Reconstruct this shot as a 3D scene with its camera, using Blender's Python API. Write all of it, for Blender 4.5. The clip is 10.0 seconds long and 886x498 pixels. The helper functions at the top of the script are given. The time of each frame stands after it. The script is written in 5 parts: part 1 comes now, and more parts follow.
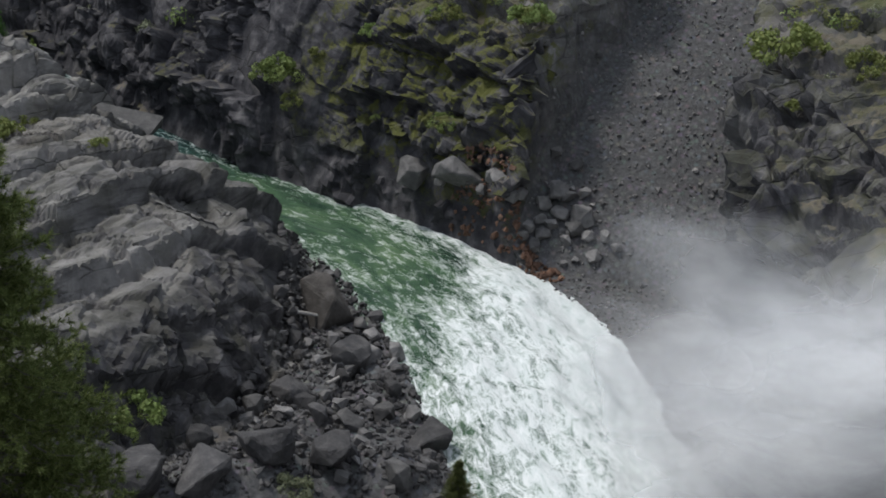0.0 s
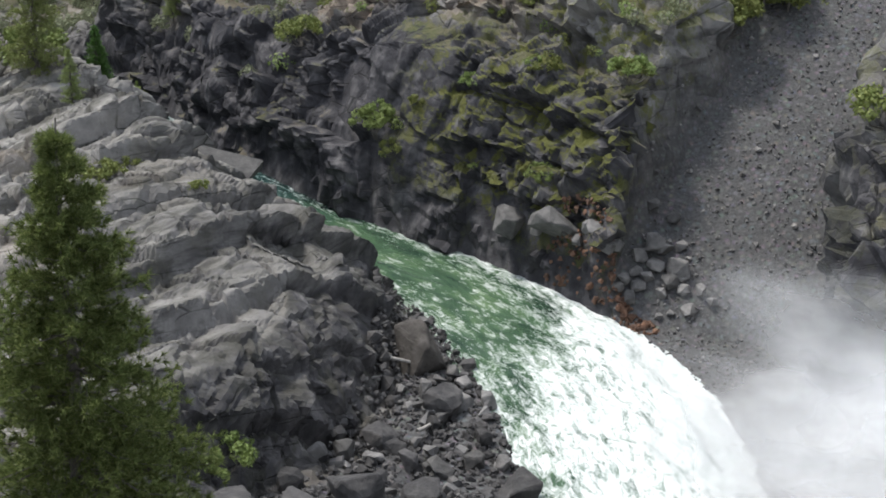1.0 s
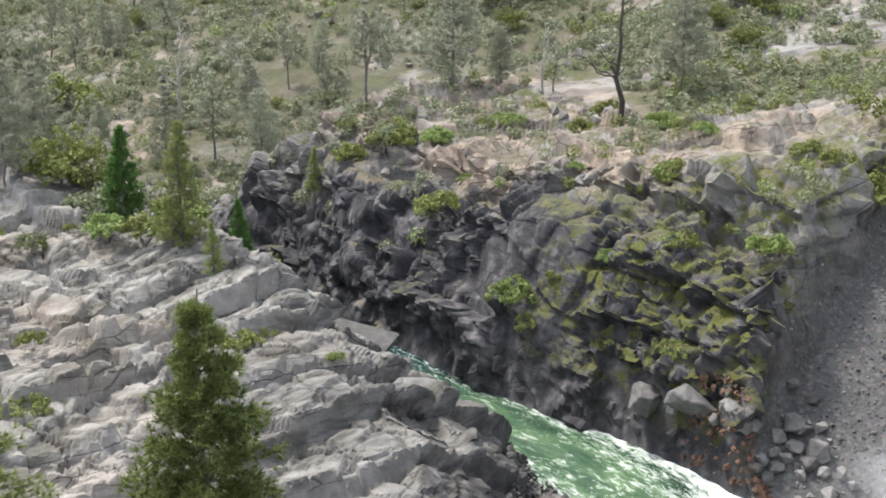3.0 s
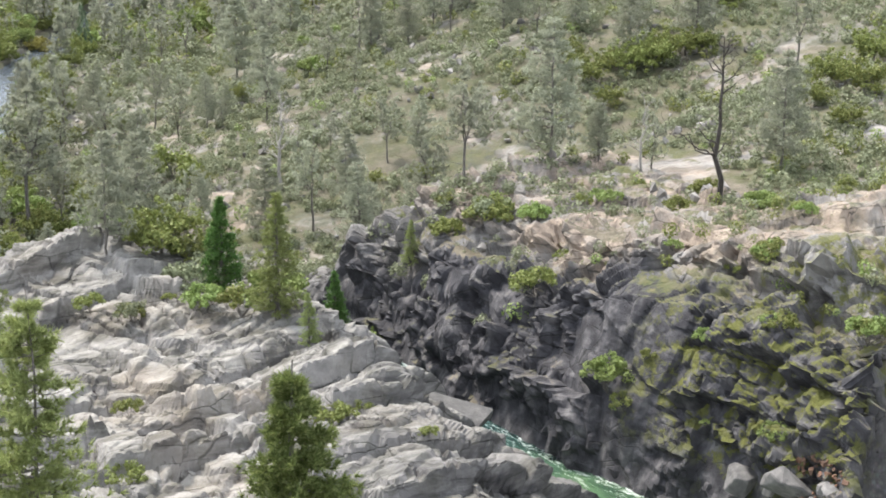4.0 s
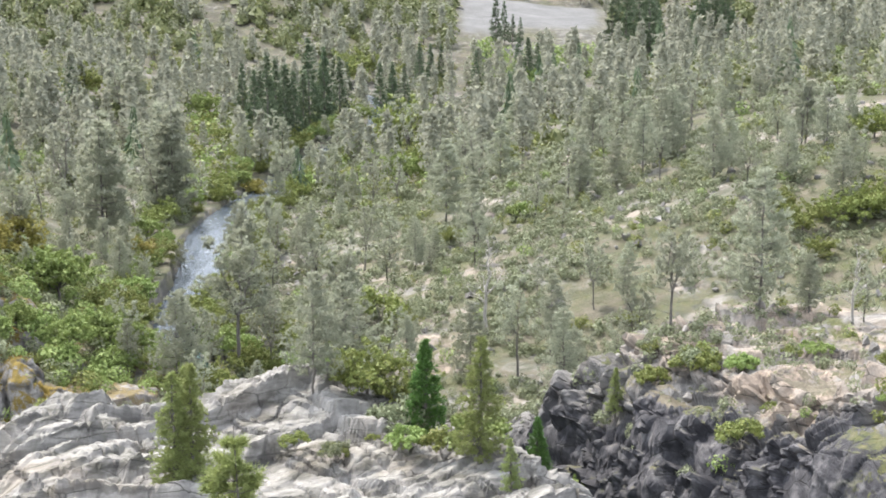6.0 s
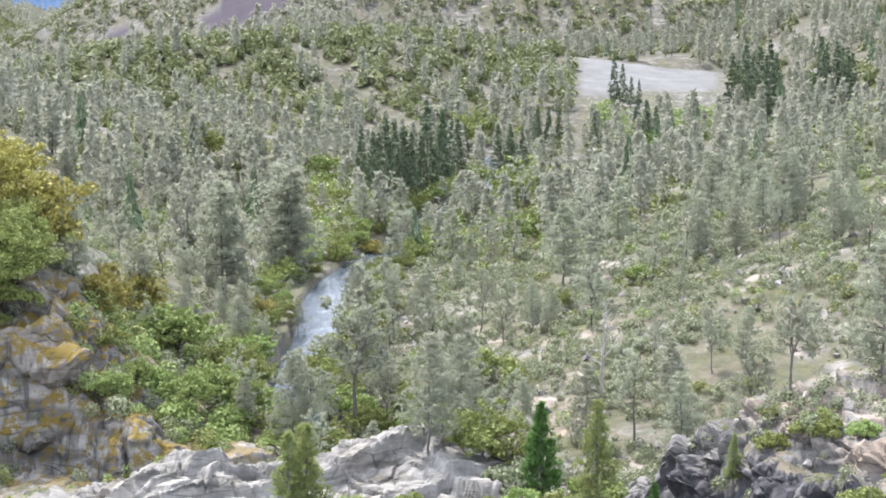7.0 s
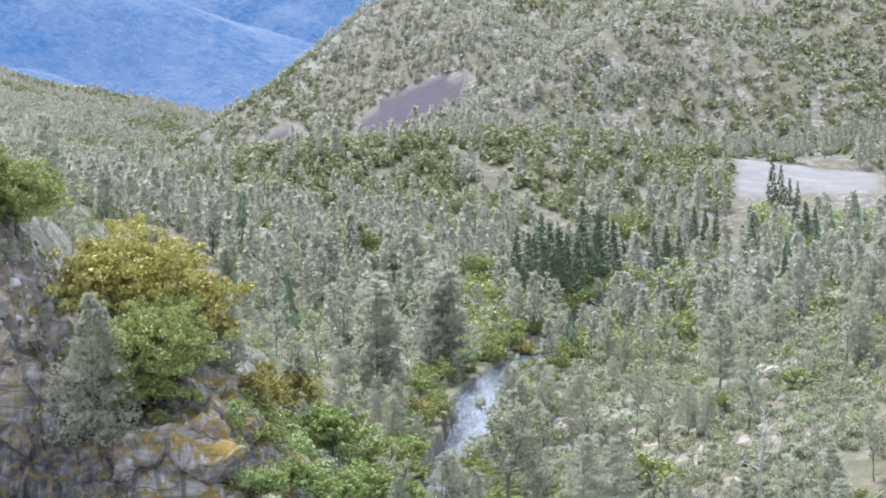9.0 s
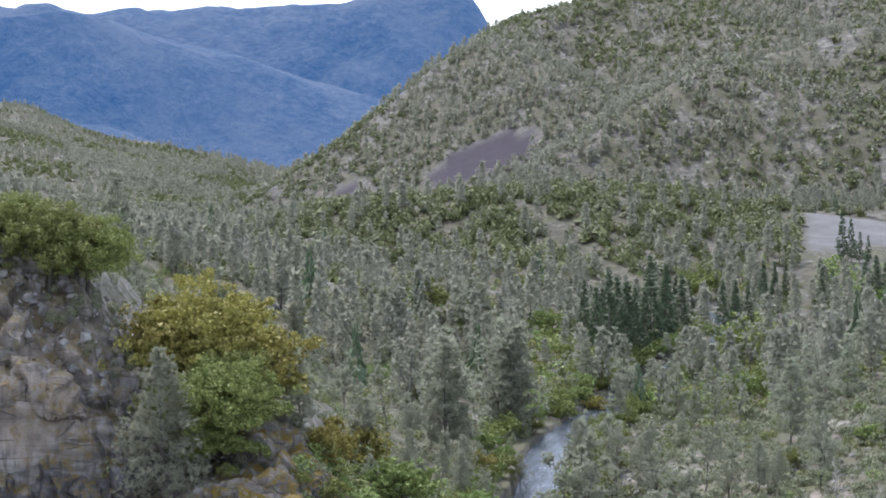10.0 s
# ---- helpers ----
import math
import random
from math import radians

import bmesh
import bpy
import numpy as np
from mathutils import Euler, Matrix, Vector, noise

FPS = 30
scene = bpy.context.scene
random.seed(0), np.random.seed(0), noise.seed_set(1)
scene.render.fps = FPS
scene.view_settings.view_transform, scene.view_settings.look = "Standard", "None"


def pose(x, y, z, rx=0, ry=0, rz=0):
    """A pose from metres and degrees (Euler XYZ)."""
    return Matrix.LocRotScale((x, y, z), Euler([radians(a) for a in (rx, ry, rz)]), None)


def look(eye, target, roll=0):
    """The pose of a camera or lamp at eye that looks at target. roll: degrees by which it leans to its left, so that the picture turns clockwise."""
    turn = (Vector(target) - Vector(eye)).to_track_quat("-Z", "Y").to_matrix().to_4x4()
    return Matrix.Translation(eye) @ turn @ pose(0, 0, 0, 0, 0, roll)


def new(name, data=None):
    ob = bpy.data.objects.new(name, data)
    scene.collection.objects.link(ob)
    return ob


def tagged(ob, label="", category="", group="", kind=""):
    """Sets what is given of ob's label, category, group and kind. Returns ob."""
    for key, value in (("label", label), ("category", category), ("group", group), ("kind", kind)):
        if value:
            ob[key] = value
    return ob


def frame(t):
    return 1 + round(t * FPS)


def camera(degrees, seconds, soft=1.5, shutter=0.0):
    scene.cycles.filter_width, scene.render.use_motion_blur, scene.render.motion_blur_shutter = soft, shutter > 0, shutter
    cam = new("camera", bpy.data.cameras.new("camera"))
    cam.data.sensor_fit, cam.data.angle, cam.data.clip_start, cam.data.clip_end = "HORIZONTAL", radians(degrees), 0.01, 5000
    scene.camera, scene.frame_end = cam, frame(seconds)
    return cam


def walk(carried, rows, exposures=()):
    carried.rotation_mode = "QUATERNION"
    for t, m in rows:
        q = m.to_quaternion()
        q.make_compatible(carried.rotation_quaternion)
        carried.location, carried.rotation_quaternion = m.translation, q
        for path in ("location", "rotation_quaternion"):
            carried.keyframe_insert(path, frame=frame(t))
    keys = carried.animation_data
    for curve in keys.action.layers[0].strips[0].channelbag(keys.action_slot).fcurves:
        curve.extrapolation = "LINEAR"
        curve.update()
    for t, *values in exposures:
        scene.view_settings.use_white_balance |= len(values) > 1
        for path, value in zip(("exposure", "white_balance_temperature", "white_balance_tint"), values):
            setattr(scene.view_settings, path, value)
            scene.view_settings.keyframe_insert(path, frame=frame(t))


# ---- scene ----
cam = camera(28.50, 10.0, soft=1.8)
EYE = 80.0
ROWS = [
    (0.0, 64.296, -0.913, -29.274),
    (0.5, 65.133, -0.898, -27.427),
    (1.0, 65.838, -0.877, -25.853),
    (1.5, 67.114, -0.752, -24.577),
    (2.0, 68.337, -0.570, -23.170),
    (2.5, 69.971, -0.253, -22.460),
    (2.7, 70.655, -0.180, -22.110),
    (3.8, 73.484, -0.038, -18.787),
    (4.0, 73.999, -0.100, -18.089),
    (4.5, 75.534, -0.158, -16.259),
    (5.0, 76.649, 0.016, -14.303),
    (5.5, 77.530, -0.056, -12.673),
    (5.7, 78.047, 0.056, -12.124),
    (6.8, 80.436, 0.273, -8.174),
    (7.0, 80.823, 0.366, -7.356),
    (7.5, 81.424, 0.389, -6.258),
    (8.0, 82.208, 0.517, -4.983),
    (8.5, 83.263, 0.770, -3.556),
    (9.0, 84.176, 0.628, -2.261),
    (9.5, 85.209, 0.753, -0.858),
    (10.0, 86.000, 0.898, -0.063),
]
rows = [(t, pose(0, 0, EYE, rx, ry, rz)) for t, rx, ry, rz in ROWS]
EXPOSURES = [(0.0, -0.18, 6300, 10), (0.5, 0.44, 6400, 10), (1.0, 0.5, 6450, 10), (2.5, 1.03, 6600, 11), (4.5, 1.62, 6650, 10), (5.5, 1.72, 6650, 10), (7.5, 1.98, 6200, 14), (8.0, 2.0, 6150, 14), (8.5, 2.04, 6100, 13), (9.0, 1.93, 6050, 14), (9.5, 1.28, 5980, 15), (10.0, 1.08, 5970, 15)]
walk(cam, rows, EXPOSURES)

# ---- light: bright overcast, a veiled sun high over the left side of the valley ----
SUN_ELEV, SUN_AZ = 62.0, 330.0          # azimuth from +y towards +x
world = bpy.data.worlds.new("overcast_sky")
scene.world = world
world.use_nodes = True
wt = world.node_tree
wt.nodes.clear()
w_out = wt.nodes.new("ShaderNodeOutputWorld")
w_sky = wt.nodes.new("ShaderNodeTexSky")
w_sky.sky_type, w_sky.sun_disc = "NISHITA", False
w_sky.sun_elevation, w_sky.sun_rotation = radians(SUN_ELEV), radians(SUN_AZ)
w_bg = wt.nodes.new("ShaderNodeBackground")
w_bg.inputs["Strength"].default_value = 0.055
wt.links.new(w_sky.outputs[0], w_bg.inputs["Color"])
w_cloud = wt.nodes.new("ShaderNodeBackground")
w_cloud.inputs["Color"].default_value = (0.93, 0.96, 1.0, 1)
w_cloud.inputs["Strength"].default_value = 0.60
w_add = wt.nodes.new("ShaderNodeAddShader")
wt.links.new(w_bg.outputs[0], w_add.inputs[0])
wt.links.new(w_cloud.outputs[0], w_add.inputs[1])
wt.links.new(w_add.outputs[0], w_out.inputs[0])
sun_data = bpy.data.lights.new("sun", "SUN")
sun_data.energy, sun_data.angle, sun_data.color = 2.8, radians(10), (1.0, 0.95, 0.88)
sun = new("sun", sun_data)
sa, se = radians(SUN_AZ), radians(SUN_ELEV)
sun.matrix_world = look((0, 0, 300), (-math.sin(sa) * math.cos(se), -math.cos(sa) * math.cos(se), 300 - math.sin(se)))


# ---- noise on arrays ----
def hash3(ix, iy, iz, seed):
    n = (ix.astype(np.int64) * 374761393 + iy.astype(np.int64) * 668265263 + iz.astype(np.int64) * 2147483647 + seed * 1274126177) & 0xFFFFFFFF
    n = ((n ^ (n >> 13)) * 1274126177) & 0xFFFFFFFF
    n = ((n ^ (n >> 16)) * 2246822519) & 0xFFFFFFFF
    return ((n ^ (n >> 15)) & 0xFFFFFF) / float(0xFFFFFF)


def vnoise(x, y, z, seed=0):
    """Value noise in -1..1."""
    ix, iy, iz = np.floor(x), np.floor(y), np.floor(z)
    fx, fy, fz = x - ix, y - iy, z - iz
    fx, fy, fz = (u * u * u * (u * (u * 6 - 15) + 10) for u in (fx, fy, fz))
    total = 0.0
    for dx in (0, 1):
        for dy in (0, 1):
            for dz in (0, 1):
                w = (fx if dx else 1 - fx) * (fy if dy else 1 - fy) * (fz if dz else 1 - fz)
                total = total + w * hash3(ix + dx, iy + dy, iz + dz, seed)
    return total * 2 - 1


def fbm(x, y, z=None, octaves=4, seed=0, gain=0.5):
    z = np.zeros_like(x) if z is None else z
    total, amp = 0.0, 1.0
    for o in range(octaves):
        total = total + amp * vnoise(x * 2 ** o + 17.3 * o, y * 2 ** o - 9.1 * o, z * 2 ** o + 4.7 * o, seed + o)
        amp *= gain
    return total


def worley(x, y, z, seed=0):
    """Nearest cell's distance, the second's, and the cell's own random number."""
    ix, iy, iz = np.floor(x), np.floor(y), np.floor(z)
    d1, d2, who = np.full(x.shape, 9.0), np.full(x.shape, 9.0), np.zeros(x.shape)
    for dx in (-1, 0, 1):
        for dy in (-1, 0, 1):
            for dz in (-1, 0, 1):
                cx, cy, cz = ix + dx, iy + dy, iz + dz
                px = cx + hash3(cx, cy, cz, seed)
                py = cy + hash3(cx, cy, cz, seed + 1)
                pz = cz + hash3(cx, cy, cz, seed + 2)
                d = np.sqrt((px - x) ** 2 + (py - y) ** 2 + (pz - z) ** 2)
                near = d < d1
                d2 = np.where(near, d1, np.minimum(d2, d))
                who = np.where(near, hash3(cx, cy, cz, seed + 3), who)
                d1 = np.minimum(d1, d)
    return d1, d2, who


def ramp(v, a, b):
    u = np.clip((v - a) / (b - a), 0, 1)
    return u * u * (3 - 2 * u)


# ---- the lie of the land ----
RIVER = [(48, 20, 10), (62, 70, 11), (72, 104, 10.5), (78.5, 126, 10.5), (77, 150, 6.5), (69, 167, 5.5), (64, 186, 4.6), (60, 210, 4.6), (55, 232, 5),
         (45, 250, 5), (30, 266, 5), (16, 284, 5), (11, 310, 3.6), (13, 342, 3.8), (20, 376, 4.8), (24, 418, 6), (36, 462, 5.5), (57, 520, 5), (70, 560, 5), (95, 610, 5), (120, 700, 4),
         (70, 900, 2), (-60, 1200, 2), (-200, 1800, 4), (-350, 3200, 6)]
# round the bends
cut = [RIVER[0]]
for p, q in zip(RIVER, RIVER[1:]):
    cut += [tuple(0.75 * u + 0.25 * v for u, v in zip(p, q)), tuple(0.25 * u + 0.75 * v for u, v in zip(p, q))]
RIVER = cut + [RIVER[-1]]
DOME_FOOT = [(75, 168), (70, 153), (65, 140), (59, 130), (50, 119), (28, 106), (0, 96), (-60, 84)]


def river_place(x, y):
    """Distance from the water's edge, and on which bank (+1 the right one in the picture's sense)."""
    best, side, half = np.full(x.shape, 1e9), np.ones(x.shape), np.zeros(x.shape)
    for (ax, ay, aw), (bx, by, bw) in zip(RIVER, RIVER[1:]):
        ux, uy = bx - ax, by - ay
        k = np.clip(((x - ax) * ux + (y - ay) * uy) / (ux * ux + uy * uy), 0, 1)
        d = np.hypot(x - ax - k * ux, y - ay - k * uy)
        near = d < best
        best = np.where(near, d, best)
        side = np.where(near, np.where(ux * (y - ay) - uy * (x - ax) > 0, -1.0, 1.0), side)
        half = np.where(near, aw + k * (bw - aw), half)
    return best - half, side


def line_place(x, y, pts):
    """Distance from an open line, positive on its left."""
    best, side = np.full(x.shape, 1e9), np.ones(x.shape)
    for (ax, ay), (bx, by) in zip(pts, pts[1:]):
        ux, uy = bx - ax, by - ay
        k = np.clip(((x - ax) * ux + (y - ay) * uy) / (ux * ux + uy * uy), 0, 1)
        d = np.hypot(x - ax - k * ux, y - ay - k * uy)
        near = d < best
        best = np.where(near, d, best)
        side = np.where(near, np.where(ux * (y - ay) - uy * (x - ax) > 0, 1.0, -1.0), side)
    return best * side


def talus_place(x, y):
    """Along and across the gravel chute, which falls to the river near (97, 133)."""
    ax, ay, ux, uy = 96.0, 131.0, 0.66, 0.751
    return (x - ax) * ux + (y - ay) * uy, (x - ax) * uy - (y - ay) * ux


def land(x, y):
    """The ground's height and the covers: pale rock, dark rock, grass and soil, gravel."""
    dl, side = river_place(x, y)
    n1 = fbm(x / 60, y / 60, octaves=4, seed=3)
    n2 = fbm(x / 14, y / 14, octaves=3, seed=8)
    n3 = fbm(x / 24, y / 24, octaves=2, seed=9)
    bed = -0.9 - np.clip(-dl * 0.5, 0, 2.5)
    # right bank: gorge cliff, ledges, bench
    near = 1 - ramp(y - 0.35 * x, 200, 238)
    d = np.clip(dl + 1.5 * n3 * ramp(dl, 1, 8), 0, None)
    rise = 21.5 + 7.5 * ramp(-y, -208, -168) + np.clip((x - 110) * 0.07, 0, 6)
    wall = np.interp(d, [0, 0.6, 2, 3.5, 5.5, 7, 9, 13, 15, 20, 28, 38], [0, 0.15, 0.36, 0.41, 0.60, 0.70, 0.74, 0.80, 0.90, 0.93, 0.97, 1.0])
    cliff = rise * wall + 0.022 * np.clip(d - 40, 0, 500)
    gentle = 26 * ramp(d, 6, 150) + 0.03 * np.clip(d - 60, 0, 400) + 0.05 * np.clip(x - 180, 0, 900)
    right = cliff * near + gentle * (1 - near)
    along, across = talus_place(x, y)
    chute = ramp(15 - across + 0.04 * along + 1.5 * n2, 0, 4) * ramp(across + 12 - 0.2 * np.clip(along, 0, 60) + 1.5 * n2, 0, 4) * ramp(y, 100, 118) * (1 - ramp(along, 62, 80))
    right = right * (1 - chute) + (0.69 * np.clip(along + 2, 0, None) + 0.4 * n2) * chute
    # left bank: gravel bar, granite dome, hillside
    inside = -line_place(x, y, DOME_FOOT)
    left_rise = np.clip(-x + 12, 0, 200)
    top = 13.0 + 1.1 * n2 + 0.022 * (y - 150) + 0.02 * left_rise + 1.2 * fbm(x / 26, y / 26, octaves=2, seed=14)
    crest = 229 - 0.004 * np.clip(x - 22, 0, 90) ** 2
    top = top - 0.42 * np.clip(y - crest, 0, 60) + 2.6 * np.exp(-((x - 21) / 7) ** 2 - ((y - 226) / 6) ** 2)
    top = top - 0.55 * np.clip(-10 - x, 0, 60) * ramp(y, 165, 200)
    # the dome breaks off in a low cliff above the water
    brink = ramp(y, 144, 158) * (1 - ramp(y, 214, 228))
    flank = 0.6 + (0.80 + 0.45 * ramp(y, 165, 185)) * np.clip(dl, 0, 60) ** 0.95 + brink * (1.1 * np.clip(dl, 0, 3.2) + 0.5 * n2)
    front = 1.35 * np.clip(inside + 1.2 * n3, 0, 60)
    dome = np.minimum(np.minimum(top, flank), front)
    dome = dome - np.log1p(np.exp(-np.abs(np.minimum(top, flank) - front))) * 0.5
    bar = 0.1 + 0.10 * np.clip(dl, 0, 40) + 0.3 * n2 + 5.0 * np.exp(-((x - 44) / 9) ** 2 - ((y - 107) / 6) ** 2) + 4.5 * np.exp(-((x - 55) / 5) ** 2 - ((y - 103) / 5) ** 2)
    left_near = np.maximum(bar, dome)
    hill_x = np.interp(x, [-140, -71, -62, -56, -52, -42, -33, -26, -18, -10, -3, 8, 30], [120, 61, 55, 45, 38, 32, 32, 28, 18, 11, 8, 5, 3])
    face = y + 2.5 * n2 + 0.25 * (x + 30)
    hill = hill_x * (0.74 * ramp(face, 262, 270) + 0.26 * ramp(face, 271, 290)) * (1 - 0.75 * ramp(y, 310, 470))
    left_far = 1.0 + 0.06 * np.clip(dl, 0, 80) + 0.33 * np.clip(dl - 60, 0, 400) * ramp(y, 300, 600) * (1 - ramp(y, 700, 1200))
    k = ramp(y, 240, 300)
    left = np.maximum(left_near * (1 - k) + left_far * k, hill * ramp(y, 240, 262))
    z = np.where(dl < 0, bed, np.where(side > 0, right, left))
    # valley floor and mountains far down the river
    far = ramp(y, 520, 800)
    floor = 1.0 + 0.05 * np.clip(dl, 0, 200) + 3.0 * n1
    oak_hill = 40 * np.exp(-((x - 45) / 165) ** 2 - ((y - 1000) / 120) ** 2)
    z = z * (1 - far) + (floor + oak_hill) * far
    gully = 1 + 0.16 * fbm(x / 170 + 0.4 * y / 170, y / 420, octaves=3, seed=21)
    foot = 1330 - 0.9 * np.clip(x - 100, -400, 0) - 0.35 * np.clip(x - 150, 0, 900)
    m1 = np.minimum(0.40 * (y - foot), 0.62 * (x + 205 + 0.03 * (y - 1900))) * gully
    m1 = np.minimum(m1, 175 + 0.28 * np.clip(x - 30, 0, 900) + 14 * n1)
    m2 = np.minimum(0.55 * (y - 1290 + 0.3 * np.clip(x - 200, 0, 600)), 0.53 * (x + 8)) * gully - 0.9 * np.clip(y - 1560, 0, 900)
    m3 = 0.25 * (-x - 245) * ramp(y, 1300, 2200) * gully - 40 * (1 - ramp(y, 1300, 1500))
    m4 = 0.3 * (x - 260) * ramp(y, 350, 700) - 40 * (1 - ramp(y, 350, 420))
    z = np.maximum.reduce([z, m1, m2, m3, np.minimum(m4, 400)])
    bank = 22 * ramp(y + 3 * n2, 1028, 1075) * ramp(50 - np.abs(x - 270), 0, 8) * (1 - ramp(y, 1180, 1230))
    z = np.maximum(z, bank - 40 * (bank < 0.01))
    # the high ground on which the camera stands
    z = np.maximum(z, 77.8 - 0.705 * np.hypot(x, y))
    return z, dl, side, inside, chute, near, n1, n2


def graded(lo, hi, fine_lo, fine_hi, step, grow):
    """Grid lines: fine between fine_lo and fine_hi, ever wider outside."""
    mid = list(np.arange(fine_lo, fine_hi, step))
    up, s, v = [], step, mid[-1]
    while v < hi:
        s = min(s * grow, 22)
        v += s
        up.append(v)
    down, s, v = [], step, mid[0]
    while v > lo:
        s = min(s * grow, 60)
        v -= s
        down.append(v)
    return np.array(down[::-1] + mid + up)


def quad_sheet(name, verts, rows_n, cols_n, attributes=(), smooth=True):
    """A sheet of quads over rows x cols vertices, fast."""
    me = bpy.data.meshes.new(name)
    i = np.arange(rows_n * cols_n).reshape(rows_n, cols_n)
    quads = np.stack([i[:-1, :-1], i[:-1, 1:], i[1:, 1:], i[1:, :-1]], -1).reshape(-1, 4)
    me.vertices.add(len(verts))
    me.vertices.foreach_set("co", np.ascontiguousarray(verts, dtype=np.float32).ravel())
    me.loops.add(quads.size)
    me.loops.foreach_set("vertex_index", quads.ravel().astype(np.int32))
    me.polygons.add(len(quads))
    me.polygons.foreach_set("loop_start", np.arange(0, quads.size, 4, dtype=np.int32))
    me.polygons.foreach_set("loop_total", np.full(len(quads), 4, dtype=np.int32))
    me.polygons.foreach_set("use_smooth", np.full(len(quads), smooth, dtype=bool))
    me.update(calc_edges=True)
    for key, values in attributes:
        at = me.attributes.new(key, "FLOAT", "POINT")
        at.data.foreach_set("value", np.ascontiguousarray(values, dtype=np.float32).ravel())
    return me


def facets(x, y, z, turn, scales, seed, soft=0.2, tight=0.8):
    """Jointed rock: boxy cells, each shifted and tilted as one block, at several sizes; turn: how the joints lie."""
    r = np.array(Euler([radians(v) for v in turn]).to_matrix())
    wob = 0.35 * fbm(x / 4, y / 4, z / 4, octaves=2, seed=seed + 40)
    q = [r[i][0] * x + r[i][1] * y + r[i][2] * z + wob for i in range(3)]
    push = np.zeros(x.shape)
    for sx, sy, sz, shift, tilt, gap in scales:
        u, v, w = q[0] / sx, q[1] / sy, q[2] / sz
        iu, iv, iw = np.floor(u), np.floor(v), np.floor(w)
        d1, d2 = np.full(x.shape, 9.0), np.full(x.shape, 9.0)
        val, val2 = np.zeros(x.shape), np.zeros(x.shape)
        for a in (-1, 0, 1):
            for b in (-1, 0, 1):
                for c in (-1, 0, 1):
                    cu, cv, cw = iu + a, iv + b, iw + c
                    h1, h2, h3 = (hash3(cu, cv, cw, seed + k) for k in (0, 1, 2))
                    du, dv, dw = u - cu - h1, v - cv - h2, w - cw - h3
                    d = (du ** 8 + dv ** 8 + dw ** 8) ** 0.125
                    near = d < d1
                    second = near | (d < d2)
                    h4 = (h1 * 7.13 + h2 * 3.71) % 1.0
                    h5 = (h2 * 5.37 + h3 * 9.11) % 1.0
                    own = shift * (h4 - 0.5) + tilt * ((h5 - 0.5) * du * sx + (h1 - 0.5) * dv * sy + (h3 - 0.5) * dw * sz)
                    val2 = np.where(near, val, np.where(second, own, val2))
                    d2 = np.where(near, d1, np.minimum(d2, d))
                    val = np.where(near, own, val)
                    d1 = np.minimum(d1, d)
        mean = (sx + sy + sz) / 3
        w = np.clip(0.5 + (d2 - d1) * 0.25 * mean / max(soft, 0.04 * mean), 0.5, 1)
        push = push + w * val + (1 - w) * val2 - gap * (1 - np.clip((d2 - d1) * mean * tight, 0, 1))
        seed += 11
    return push


def ledges(x, y, period, amp, heading, seed, warp=0.8):
    """Sheeting joints: treads that dip away and short risers, broken along their length."""
    a = radians(heading)
    u = (x * math.sin(a) + y * math.cos(a)) / period + warp * fbm(x / (4 * period), y / (4 * period), octaves=2, seed=seed)
    w = (x * math.cos(a) - y * math.sin(a)) / (3.2 * period) + 0.5 * fbm(x / period, y / period, octaves=2, seed=seed + 5)
    row = np.floor(u)
    f = u - row
    piece = np.floor(w + 7.3 * hash3(row, row * 0, row * 0, seed + 2))
    tall = 0.05 + 0.95 * hash3(row, piece, row * 0, seed + 3)
    e = 0.09
    return amp * tall * (np.where(f < e, f / e, 1 - (f - e) / (1 - e)) - 0.5)


MATS = {}


def nodes_of(name):
    m = bpy.data.materials.new(name)
    m.use_nodes = True
    nt = m.node_tree
    b = nt.nodes["Principled BSDF"]
    MATS[name] = m
    return m, nt, b


def nd(nt, kind, links=(), **values):
    n = nt.nodes.new(kind)
    for key, v in values.items():
        if key in ("operation", "blend_type", "data_type", "noise_dimensions", "feature", "attribute_name", "distance", "clamp"):
            if key == "operation":
                n.operation = v
            elif key == "blend_type":
                n.blend_type = v
            elif key == "data_type":
                n.data_type = v
            elif key == "feature":
                n.feature = v
            elif key == "attribute_name":
                n.attribute_name = v
            elif key == "distance":
                n.distance = v
        else:
            n.inputs[key].default_value = v
    for socket, src in links:
        nt.links.new(src, n.inputs[socket])
    return n


def noise_fac(nt, vec, scale, detail=5, rough=0.55, distort=0.0):
    n = nd(nt, "ShaderNodeTexNoise", [("Vector", vec)], Scale=scale, Detail=detail, Roughness=rough, Distortion=distort)
    return n.outputs["Fac"]


def steps(nt, fac, stops):
    r = nt.nodes.new("ShaderNodeValToRGB")
    e = r.color_ramp.elements
    while len(e) < len(stops):
        e.new(0.5)
    for el, (p, c) in zip(e, stops):
        el.position = p
        el.color = (*c, 1) if len(c) == 3 else c
    nt.links.new(fac, r.inputs[0])
    return r.outputs[0]


def grey(v):
    return (v, v, v)


def mixc(nt, fac, a, b, blend="MIX"):
    m = nt.nodes.new("ShaderNodeMix")
    m.data_type, m.blend_type = "RGBA", blend
    for sock, v in (("Factor", fac), (6, a), (7, b)):
        i = m.inputs[0] if sock == "Factor" else m.inputs[sock]
        if isinstance(v, bpy.types.NodeSocket):
            nt.links.new(v, i)
        elif isinstance(v, tuple):
            i.default_value = (*v, 1) if len(v) == 3 else v
        else:
            i.default_value = v
    return m.outputs[2]


